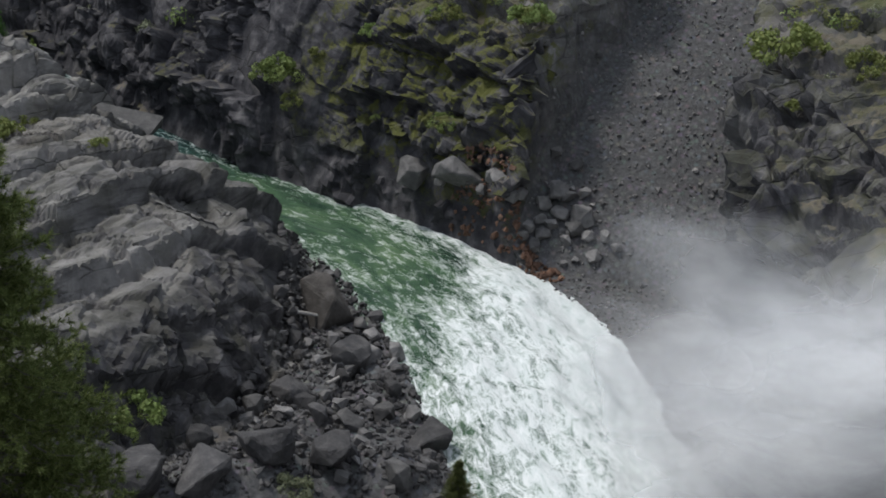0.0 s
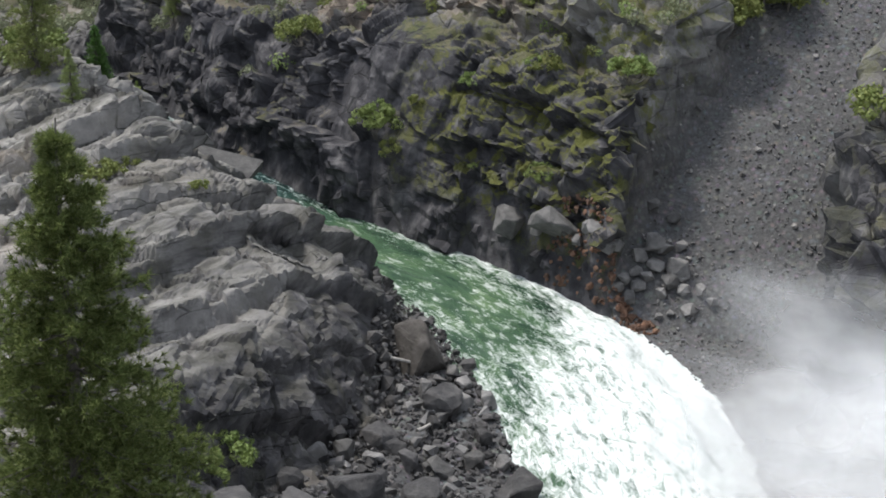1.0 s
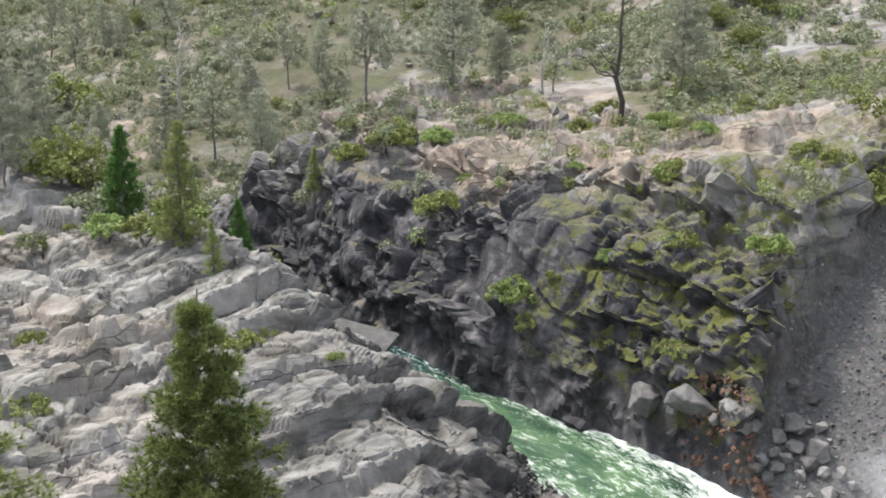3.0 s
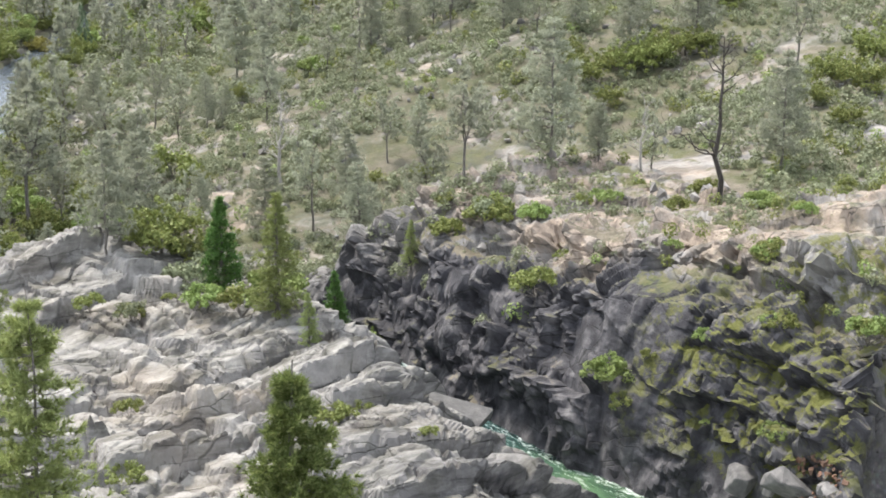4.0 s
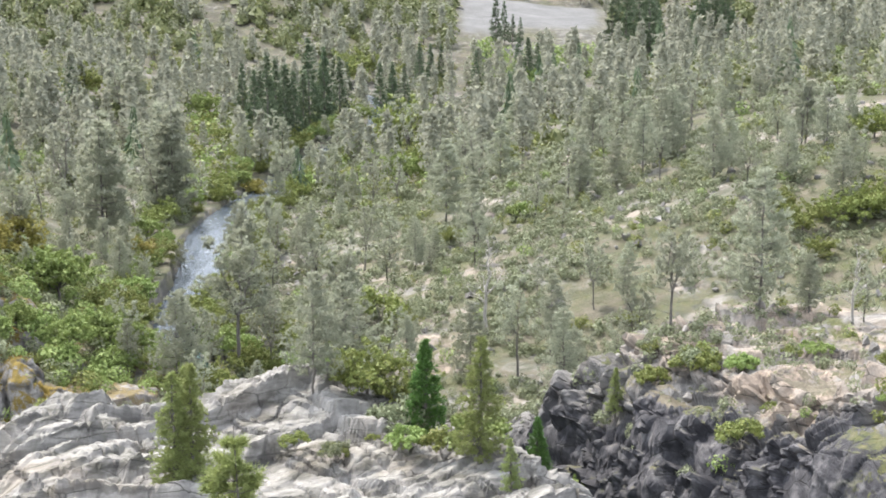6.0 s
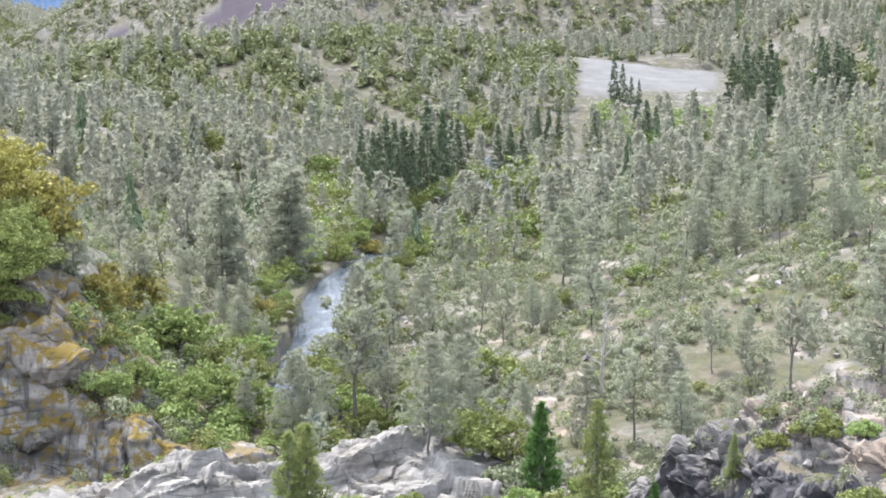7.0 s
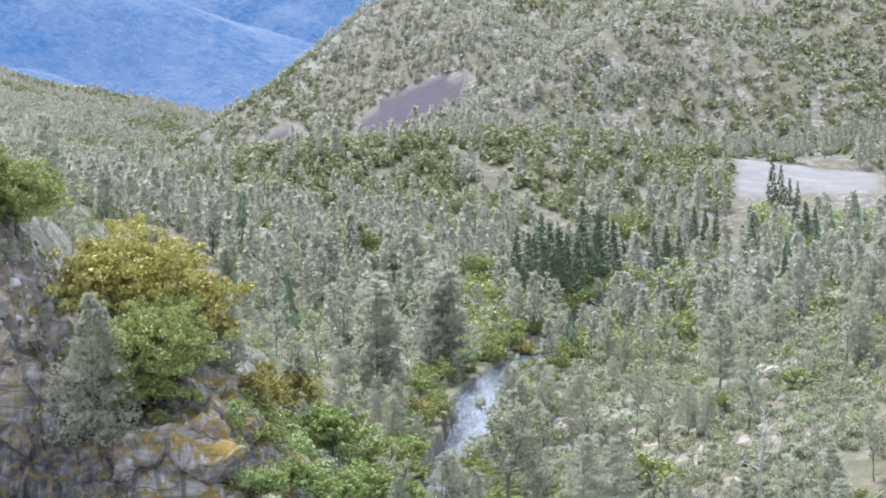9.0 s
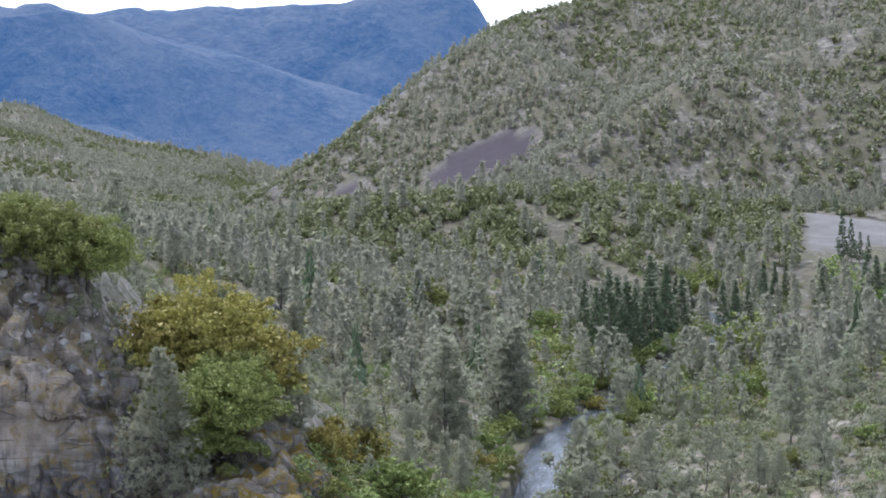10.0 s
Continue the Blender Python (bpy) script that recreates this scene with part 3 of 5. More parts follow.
def river_sheet():
    """The water between its banks, swollen into waves where it runs white."""
    stations = []
    step = 0.5
    for (ax, ay, aw), (bx, by, bw) in zip(RIVER, RIVER[1:]):
        length = math.hypot(bx - ax, by - ay)
        n = max(2, int(length / (step if ay < 230 else 4.0)))
        for k in range(n):
            f = k / n
            stations.append((ax + f * (bx - ax), ay + f * (by - ay), aw + f * (bw - aw)))
        if ay > 800:
            break
    s = np.array(stations)
    for _ in range(24):
        s[1:-1] = 0.25 * s[:-2] + 0.5 * s[1:-1] + 0.25 * s[2:]
    t = np.gradient(s[:, :2], axis=0)
    t /= np.linalg.norm(t, axis=1)[:, None]
    lanes = np.linspace(-1, 1, 64)
    reach = s[:, 2:3] + 1.6
    X = s[:, 0:1] + lanes * reach * t[:, 1:2]
    Y = s[:, 1:2] - lanes * reach * t[:, 0:1]
    dl, side = river_place(X, Y)
    across = lanes * reach
    along = np.concatenate([[0], np.cumsum(np.hypot(*np.diff(s[:, :2], axis=0).T))])[:, None] + 0 * across
    wild = ramp(138 - Y + 0.9 * across, -8, 18)
    edge = 1 - ramp(-dl, 0, 2.5)
    foam = 0.29 - 0.16 * ramp(Y, 158, 172) + 0.56 * wild + 0.16 * edge + 0.14 * ramp(across, 1, 5) - 0.30 * wild * (1 - ramp(across, -9, -4)) - 0.10 * ramp(-np.abs(across), -3, 0) * (1 - wild)
    foam = np.where(Y > 300, 0.06, foam)
    swell = 0.30 * fbm(X / 2.6 + 3, Y / 4.5, octaves=4, seed=77) * (0.5 + 1.3 * wild) + 0.9 * ramp(-dl, 0, 6) * wild * 0.5
    Z = 0.12 + np.clip(swell, -0.3, 2) * ramp(-dl, -0.5, 2.5) - 0.25 * ramp(dl, 0, 1.5)
    me = quad_sheet("river", np.stack([X, Y, Z], -1).reshape(-1, 3), len(s), len(lanes), [("foam", foam), ("calm", ramp(Y, 300, 340)), ("teal", ramp(Y, 166, 186)), ("across", across + 0 * Y), ("along", along)])
    me.materials.append(water_material())
    return tagged(new("river", me), "green river running white with foam below rocky banks", "river", kind="structure")


river = river_sheet()


# ---- blue mountains far down the valley ----
def backdrop_material():
    m, nt, b = nodes_of("hazed_distant_forest")
    pos = nt.nodes.new("ShaderNodeNewGeometry").outputs["Position"]
    n1, n2 = noise_fac(nt, pos, 0.006, 6, 0.6), noise_fac(nt, pos, 0.05, 6, 0.75)
    col = mixc(nt, steps(nt, n2, [(0.4, grey(0)), (0.62, grey(1))]), (0.006, 0.012, 0.01), (0.055, 0.054, 0.045))
    col = mixc(nt, steps(nt, n1, [(0.4, grey(0)), (0.62, grey(0.5))]), col, (0.095, 0.08, 0.06))
    nt.links.new(col, b.inputs["Base Color"])
    b.inputs["Roughness"].default_value = 0.95
    # haze of four kilometres of air, painted on as a pale blue emission
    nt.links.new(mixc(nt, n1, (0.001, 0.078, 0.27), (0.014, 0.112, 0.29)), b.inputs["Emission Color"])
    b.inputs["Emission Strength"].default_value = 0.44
    bump(nt, b, n2, 1.0, 22)
    return m


def far_range():
    X, Y = np.meshgrid(np.linspace(-1750, 1500, 420), np.linspace(3040, 4500, 240))
    n = fbm(X / 420, Y / 420, octaves=5, seed=31)
    r = 1 - np.abs(fbm(X / 520 + 0.3 * Y / 520, Y / 900, octaves=4, seed=35))
    crest = 392 + 22 * fbm(X / 230, Y * 0, octaves=4, seed=33)
    back = crest * ramp(Y + 60 * n, 3500, 4150) - 620 * ramp(X, 20, 520)
    spur = (205 - 0.33 * (X + 350)) * ramp(Y + 50 * n, 3080, 3500)
    low = (40 - 0.26 * (X + 420)) * ramp(Y + 40 * n, 3000, 3200)
    Z = np.maximum.reduce([back, np.minimum(spur, 300), np.minimum(low, 90), np.full(X.shape, -6.0)]) + 48 * (r - 0.7) * ramp(Y, 3050, 3300)
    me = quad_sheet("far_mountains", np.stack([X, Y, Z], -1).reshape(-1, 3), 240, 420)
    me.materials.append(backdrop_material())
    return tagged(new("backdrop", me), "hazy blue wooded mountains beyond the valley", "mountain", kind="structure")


backdrop = far_range()


# ---- things that grow ----
def tri_mesh(name, verts, tris, smooth=False):
    me = bpy.data.meshes.new(name)
    tris = np.asarray(tris, dtype=np.int32)
    me.vertices.add(len(verts))
    me.vertices.foreach_set("co", np.ascontiguousarray(verts, dtype=np.float32).ravel())
    me.loops.add(tris.size)
    me.loops.foreach_set("vertex_index", tris.ravel())
    me.polygons.add(len(tris))
    me.polygons.foreach_set("loop_start", np.arange(0, tris.size, 3, dtype=np.int32))
    me.polygons.foreach_set("loop_total", np.full(len(tris), 3, dtype=np.int32))
    me.polygons.foreach_set("use_smooth", np.full(len(tris), smooth, dtype=bool))
    me.update(calc_edges=True)
    return me


def unit(v):
    return v / (np.linalg.norm(v, axis=-1, keepdims=True) + 1e-9)


class Wood:
    """Tapered limbs, joined into one mesh."""

    def __init__(self):
        self.v, self.t, self.n = [], [], 0

    def limb(self, pts, r0, r1, sides=5):
        pts = np.asarray(pts, float)
        d = unit(np.gradient(pts, axis=0))
        a = unit(np.cross(d, [0.31, 0.17, 0.93]) + 1e-6)
        b = np.cross(d, a)
        r = np.linspace(r0, r1, len(pts))[:, None, None]
        ang = np.arange(sides) * 2 * math.pi / sides
        ring = pts[:, None] + r * (np.cos(ang)[None, :, None] * a[:, None] + np.sin(ang)[None, :, None] * b[:, None])
        ring_v = ring.reshape(-1, 3)
        if self.v:
            # a web inside the wood ties the limb to its stem
            old = np.concatenate(self.v)
            near = int(np.argmin(((old - ring_v[0]) ** 2).sum(1)))
            self.t.append((near, self.n, self.n + 1))
        self.v.append(ring_v)
        for i in range(len(pts) - 1):
            for k in range(sides):
                p, q = self.n + i * sides + k, self.n + i * sides + (k + 1) % sides
                self.t += [(p, q, q + sides), (p, q + sides, p + sides)]
        self.n += len(pts) * sides

    def mesh(self, name):
        return tri_mesh(name, np.concatenate(self.v), self.t, True)


def needles(rng, centres, out, per, length, width, spread=0.9):
    """Tufts: thin triangles that point out from each centre."""
    n = len(centres)
    c = np.repeat(centres, per, 0)
    o = np.repeat(out, per, 0)
    d = unit(o + spread * rng.normal(size=(n * per, 3)))
    side = unit(np.cross(d, rng.normal(size=(n * per, 3)))) * width * rng.uniform(0.6, 1.3, (n * per, 1))
    ln = length * rng.uniform(0.6, 1.25, (n * per, 1))
    start = c - d * ln * 0.15
    v = np.stack([start - side * 0.5, start + side * 0.5, c + d * ln], 1).reshape(-1, 3)
    return v


def leaves(rng, centres, radius, per, size, flat=0.75):
    """Clumps of leaves: small triangles over soft balls."""
    n = len(centres)
    d = unit(rng.normal(size=(n * per, 3)))
    r = np.repeat(radius, per)[:, None] * rng.uniform(0.55, 1.05, (n * per, 1))
    p = np.repeat(centres, per, 0) + d * r * [1, 1, flat]
    face = unit(d + 0.45 * rng.normal(size=p.shape))
    a = unit(np.cross(face, rng.normal(size=p.shape)))
    b = np.cross(face, a)
    s = size * rng.uniform(0.6, 1.4, (n * per, 1))
    return np.stack([p - a * s * 0.5, p + a * s * 0.5, p + b * s], 1).reshape(-1, 3)


def loose(name, v):
    return tri_mesh(name, v, np.arange(len(v)).reshape(-1, 3))


def bend(rng, a, b, n, sag=0.0, wob=0.05):
    a, b = np.asarray(a, float), np.asarray(b, float)
    f = np.linspace(0, 1, n)[:, None]
    p = a + f * (b - a)
    p[:, 2] += sag * 4 * (f * (1 - f))[:, 0]
    p[1:-1] += rng.normal(size=(n - 2, 3)) * wob * np.linalg.norm(b - a)
    return p


def gray_pine_meshes(seed, height=18.0, fork=True, fill=1.0):
    """An open-crowned foothill pine: forked trunk, upswept limbs, airy tufts."""
    rng = np.random.default_rng(seed)
    w, tips, outs = Wood(), [], []
    lean = rng.normal(size=2) * 0.05 * height
    split = height * rng.uniform(0.2, 0.38)
    base = bend(rng, (0, 0, -1.0), (lean[0] * 0.4, lean[1] * 0.4, split), 6, wob=0.012)
    w.limb(base, 0.24, 0.18, 6)
    leaders = rng.integers(2, 4) if fork else 1
    for k in range(leaders):
        a = rng.uniform(0, 2 * math.pi)
        far = (0.13 * height if leaders > 1 else 0.02 * height)
        top = np.array([lean[0] + far * math.cos(a), lean[1] + far * math.sin(a), height * (1.0 if k == 0 else rng.uniform(0.78, 0.95))])
        lead = bend(rng, base[-1], top, 9, wob=0.02)
        w.limb(lead, 0.14, 0.02, 5)
        n = int((30 if leaders == 1 else 17) * fill)
        for j in range(n):
            f = (j + rng.uniform(0, 1)) / n
            start = lead[0] + 0
            i = min(int(f * 8), 7)
            start = lead[i] + (f * 8 - i) * (lead[i + 1] - lead[i])
            ang = rng.uniform(0, 2 * math.pi)
            reach = height * (0.19 * (1 - f) ** 0.75 + 0.05) * rng.uniform(0.6, 1.25)
            end = start + np.array([math.cos(ang) * reach, math.sin(ang) * reach, reach * rng.uniform(0.1, 0.8)])
            b = bend(rng, start, end, 4, sag=-0.06 * reach, wob=0.05)
            w.limb(b, 0.06, 0.012, 3)
            for m in range(int(7 * fill)):
                g = rng.uniform(0.35, 1.05)
                q = start + g * (end - start) + rng.normal(size=3) * 0.13 * reach
                tips.append(q)
                outs.append(unit(end - start + np.array([0, 0, 0.5 * reach])))
        if split < 0.45 * height and k == 0:
            for j in range(4):        # a few low limbs
                z = rng.uniform(0.3, 0.95)
                start = base[0] + z * (base[-1] - base[0])
                ang = rng.uniform(0, 2 * math.pi)
                end = start + np.array([math.cos(ang), math.sin(ang), 0.25]) * height * rng.uniform(0.06, 0.14)
                w.limb(bend(rng, start, end, 4), 0.05, 0.012, 3)
    tips, outs = np.array(tips), np.array(outs)
    crown = needles(rng, tips, outs, 26 if fill > 0.8 else 16, 0.62 if fill > 0.8 else 0.95, 0.13 if fill > 0.8 else 0.26, 1.0)
    return w.mesh("trunk"), loose("crown", crown)


def cone_tree_meshes(seed, height, base_z, radius, layers, per_layer, tufts, per, length, width, droop=0.12, trunk_r=0.28, ragged=0.25, power=0.85, twigs=1):
    """A pine or fir with whorled limbs: pointed, wider below."""
    rng = np.random.default_rng(seed)
    w = Wood()
    stem = bend(rng, (0, 0, -1.0), (0.01 * height, 0, height), 10, wob=0.004)
    w.limb(stem, trunk_r, 0.02, 7)
    tips, outs = [], []
    for i in range(layers):
        f = (i + rng.uniform(-0.3, 0.3)) / layers
        z = base_z + np.clip(f, 0, 1) * (height - base_z) * 0.985
        for k in range(per_layer):
            ang = rng.uniform(0, 2 * math.pi)
            r = radius * ((1 - f) ** power * (0.75 + 0.25 * math.sin(min(1, f * 5) * math.pi / 2)) + 0.02) * rng.uniform(1 - ragged, 1 + ragged)
            start = np.array([0.01 * height * f, 0, z])
            end = start + np.array([math.cos(ang) * r, math.sin(ang) * r, r * (0.28 - droop * (1 - f) * 3)])
            if r > 0.4 and k % twigs == 0:
                w.limb(bend(rng, start, end, 4, sag=-0.05 * r), 0.014 * r + 0.012, 0.008, 3)
            for m in range(max(2, int(tufts * (0.3 + r / radius)))):
                g = rng.uniform(0.25, 1.03) ** 0.8
                tips.append(start + g * (end - start) + rng.normal(size=3) * (0.08 * r + 0.05) * [1, 1, 0.7])
                outs.append(unit(end - start + np.array([0, 0, 0.4 * r])))
    crown = needles(rng, np.array(tips), np.array(outs), per, length, width, 0.8)
    return w.mesh("trunk"), loose("crown", crown)


def oak_meshes(seed, height, spread, lobes, per, size, trunk_r=0.3):
    """A broad evergreen oak: crooked limbs, many leafy lobes with gaps."""
    rng = np.random.default_rng(seed)
    w, c, r = Wood(), [], []
    w.limb(bend(rng, (0, 0, -1), (0, 0, height * 0.3), 4, wob=0.03), trunk_r, trunk_r * 0.75, 7)
    for k in range(lobes):
        ang, q = rng.uniform(0, 2 * math.pi), math.sqrt(rng.uniform(0, 1))
        z = height * (0.30 + 0.62 * rng.uniform(0, 1) ** 0.8 * (1 - 0.35 * q))
        end = np.array([math.cos(ang) * q * spread, math.sin(ang) * q * spread, z])
        if k % 2 == 0:
            w.limb(bend(rng, (0, 0, height * 0.26), end, 6, wob=0.06), trunk_r * 0.32, 0.03, 4)
        rad = rng.uniform(0.10, 0.19) * height
        for j in range(7):
            c.append(end + rng.normal(size=3) * rad * [0.8, 0.8, 0.5])
            r.append(rad * rng.uniform(0.35, 0.6))
    crown = leaves(rng, np.array(c), np.array(r), per, size)
    return w.mesh("trunk"), loose("crown", crown)


def shrub_meshes(seed, height, spread, clumps, per, size, ragged=0.5):
    rng = np.random.default_rng(seed)
    w, c, r = Wood(), [], []
    for k in range(clumps):
        ang, q = rng.uniform(0, 2 * math.pi), math.sqrt(rng.uniform(0, 1))
        z = height * (0.25 + 0.6 * math.sqrt(max(0, 1 - q * q)) * rng.uniform(1 - ragged, 1.0))
        end = np.array([math.cos(ang) * q * spread, math.sin(ang) * q * spread, z])
        if k < 6:
            w.limb(bend(rng, (0, 0, -0.3), end, 4, wob=0.08), 0.05, 0.015, 3)
        c.append(end)
        r.append(height * rng.uniform(0.13, 0.24))
    return w.mesh("stems"), loose("leaves", leaves(rng, np.array(c), np.array(r), per, size, 0.8))


def snag_mesh(seed, height, limbs):
    """A dead tree: bare forked branches."""
    rng = np.random.default_rng(seed)
    w = Wood()
    stem = bend(rng, (0, 0, -1), (rng.normal() * 0.06 * height, 0, height), 9, wob=0.025)
    w.limb(stem, 0.26, 0.03, 6)
    for k in range(limbs):
        f = rng.uniform(0.3, 0.95)
        i = min(int(f * 8), 7)
        start = stem[i] + (f * 8 - i) * (stem[i + 1] - stem[i])
        ang = rng.uniform(0, 2 * math.pi)
        reach = height * (0.30 * (1 - f) + 0.07) * rng.uniform(0.6, 1.2)
        end = start + np.array([math.cos(ang), math.sin(ang), rng.uniform(0.3, 1.0)]) * reach
        b = bend(rng, start, end, 6, wob=0.06)
        w.limb(b, 0.07, 0.015, 4)
        for j in range(5):
            g = rng.integers(2, 6)
            tw = b[g] + unit(rng.normal(size=3) + [0, 0, 0.8]) * reach * rng.uniform(0.2, 0.45)
            w.limb(bend(rng, b[g], tw, 4, wob=0.07), 0.025, 0.008, 3)
    return w.mesh("trunk")


def foliage_material(name, deep, light, tip, through_light=0.25):
    m, nt, b = nodes_of(name)
    geo = nt.nodes.new("ShaderNodeNewGeometry")
    info = nt.nodes.new("ShaderNodeObjectInfo")
    col = steps(nt, geo.outputs["Random Per Island"], [(0.0, deep), (0.6, light), (1.0, tip)])
    tint = nd(nt, "ShaderNodeHueSaturation", [("Color", col)], Saturation=1.0)
    nt.links.new(fmath(nt, "ADD", fmath(nt, "MULTIPLY", info.outputs["Random"], 0.02), 0.49), tint.inputs["Hue"])
    nt.links.new(fmath(nt, "ADD", fmath(nt, "MULTIPLY", info.outputs["Random"], 0.32), 0.86), tint.inputs["Value"])
    nt.links.new(tint.outputs[0], b.inputs["Base Color"])
    b.inputs["Roughness"].default_value = 0.6
    b.inputs["Specular IOR Level"].default_value = 0.25
    tr = nd(nt, "ShaderNodeBsdfTranslucent", [("Color", tint.outputs[0])])
    mix = nd(nt, "ShaderNodeMixShader", [(1, b.outputs[0]), (2, tr.outputs[0])])
    mix.inputs[0].default_value = through_light
    nt.links.new(mix.outputs[0], nt.nodes["Material Output"].inputs[0])
    return m


def bark_material(name, a, b_):
    m, nt, b = nodes_of(name)
    pos = nt.nodes.new("ShaderNodeTexCoord").outputs["Object"]
    mp = nd(nt, "ShaderNodeMapping", [("Vector", pos)], Scale=(6, 6, 1.2))
    n = noise_fac(nt, mp.outputs[0], 1.5, 5, 0.7)
    nt.links.new(steps(nt, n, [(0.3, a), (0.7, b_)]), b.inputs["Base Color"])
    b.inputs["Roughness"].default_value = 0.95
    bump(nt, b, n, 0.8, 0.05)
    return m


BARK_DARK = bark_material("burnt_dark_bark", (0.018, 0.016, 0.015), (0.07, 0.06, 0.052))
BARK_GREY = bark_material("grey_bark", (0.06, 0.055, 0.05), (0.17, 0.155, 0.14))
BARK_DEAD = bark_material("bleached_wood", (0.16, 0.15, 0.14), (0.42, 0.40, 0.37))
F_GREY = foliage_material("grey_pine_needles", (0.235, 0.25, 0.186), (0.312, 0.33, 0.247), (0.388, 0.403, 0.308), 0.5)
F_GREY_FAR = foliage_material("distant_grey_pine_needles", (0.245, 0.256, 0.198), (0.308, 0.32, 0.25), (0.37, 0.38, 0.30), 0.5)
F_PINE = foliage_material("green_pine_needles", (0.055, 0.075, 0.018), (0.125, 0.155, 0.048), (0.22, 0.245, 0.095), 0.38)
F_YOUNG = foliage_material("young_pine_needles", (0.15, 0.185, 0.06), (0.235, 0.28, 0.105), (0.33, 0.365, 0.155), 0.5)
F_DARK = foliage_material("dark_fir_needles", (0.05, 0.075, 0.042), (0.09, 0.125, 0.07), (0.14, 0.175, 0.10))
F_CEDAR = foliage_material("cedar_foliage", (0.04, 0.11, 0.025), (0.085, 0.19, 0.045), (0.14, 0.26, 0.07))
F_OAK = foliage_material("olive_oak_leaves", (0.10, 0.125, 0.035), (0.16, 0.185, 0.055), (0.23, 0.245, 0.08))
F_GOLD = foliage_material("golden_oak_leaves", (0.135, 0.125, 0.03), (0.22, 0.20, 0.055), (0.305, 0.268, 0.08))
F_LIME = foliage_material("fresh_green_leaves", (0.12, 0.17, 0.05), (0.185, 0.245, 0.075), (0.26, 0.32, 0.12))
F_SAGE = foliage_material("grey_green_leaves", (0.125, 0.143, 0.082), (0.172, 0.192, 0.115), (0.225, 0.243, 0.15))
F_FAR_OAK = foliage_material("distant_oak_leaves", (0.075, 0.092, 0.036), (0.118, 0.137, 0.055), (0.165, 0.18, 0.08))
F_HILL = foliage_material("hillside_scrub_leaves", (0.13, 0.148, 0.09), (0.18, 0.20, 0.125), (0.24, 0.255, 0.17))
F_RUST = foliage_material("rusty_dead_leaves", (0.12, 0.05, 0.025), (0.26, 0.10, 0.05), (0.36, 0.17, 0.09))


def stock(kind, wood_mesh, wood_mat, leaf_mesh=None, leaf_mat=None, names=("trunk", "crown")):
    """One plant's meshes, ready to be stood in many places."""
    wood_mesh.materials.append(wood_mat)
    if leaf_mesh:
        leaf_mesh.materials.append(leaf_mat)
    return kind, wood_mesh, leaf_mesh, names


def plant(st, x, y, z, scale, turn, label, category, group, stretch=1.0):
    kind, wood_mesh, leaf_mesh, names = st
    base = new(kind)
    base.matrix_world = pose(x, y, z, 0, 0, turn) @ Matrix.Diagonal((scale, scale, scale * stretch, 1))
    base.empty_display_size = 0.2
    for n, me in zip(names, (wood_mesh, leaf_mesh)):
        if me:
            o = new(n, me)
            o.parent = base
    return tagged(base, label, category, group)


def height_at(x, y):
    """The finished ground under a point."""
    i = int(np.clip(np.searchsorted(ys, y), 1, len(ys) - 1))
    j = int(np.clip(np.searchsorted(xs, x), 1, len(xs) - 1))
    if sheet_zone(np.array([x * 1.0]), np.array([y * 1.0]))[0] > 0.5:
        return float(land(np.array([x * 1.0]), np.array([y * 1.0]))[0][0]) - 0.3
    return float(min(FZ[i, j], FZ[i - 1, j], FZ[i, j - 1], FZ[i - 1, j - 1]))


GREYS_FAR = [stock("gray_pine", *[m for pair in zip(cone_tree_meshes(s, 18.0, 2.5, 3.8, 17, 6, 5, 10, 0.95, 0.27, droop=0.02, ragged=0.5, power=0.62, trunk_r=0.22, twigs=3), (BARK_GREY, F_GREY)) for m in pair]) for s in (15, 16)] + [stock("gray_pine", *[m for pair in zip(gray_pine_meshes(s, 18.0, f, 0.55), (BARK_GREY, F_GREY)) for m in pair]) for s, f in ((6, True), (8, True))]
GREYS = [stock("gray_pine", *[m for pair in zip(gray_pine_meshes(s, 18.0, f), (BARK_DARK if s % 2 else BARK_GREY, F_GREY)) for m in pair]) for s, f in ((1, True), (2, True), (4, True))]
GREYS += [stock("gray_pine", *[m for pair in zip(cone_tree_meshes(s, 18.0, 3.0, 4.0, 24, 7, 7, 15, 0.6, 0.12, droop=0.02, ragged=0.5, power=0.62, trunk_r=0.22, twigs=2), (BARK_GREY, F_GREY)) for m in pair]) for s in (13, 14)]
PINE = stock("green_pine", *[m for pair in zip(cone_tree_meshes(11, 16.0, 1.2, 3.4, 36, 10, 30, 20, 0.25, 0.042, ragged=0.4), (BARK_GREY, F_PINE)) for m in pair])
PINE_SLIM = stock("green_pine", *[m for pair in zip(cone_tree_meshes(12, 12.0, 1.0, 2.3, 26, 7, 11, 12, 0.36, 0.07, ragged=0.4), (BARK_GREY, F_YOUNG)) for m in pair])
DARKS = [stock("dark_conifer", *[m for pair in zip(cone_tree_meshes(s, 32.0, 5.0, 4.4, 26, 6, 5, 7, 1.1, 0.36, trunk_r=0.4, ragged=0.3, power=0.9, twigs=3), (BARK_GREY, F_DARK)) for m in pair]) for s in (21, 22)]
PINE_TALL = stock("green_pine", *[m for pair in zip(cone_tree_meshes(17, 30.0, 9.0, 4.3, 40, 7, 18, 18, 0.4, 0.06, ragged=0.5, power=0.75), (BARK_GREY, F_YOUNG)) for m in pair])
CEDAR = stock("cedar", *[m for pair in zip(cone_tree_meshes(31, 9.0, 0.2, 1.9, 30, 9, 7, 8, 0.4, 0.10, ragged=0.1, droop=0.0), (BARK_GREY, F_CEDAR)) for m in pair])
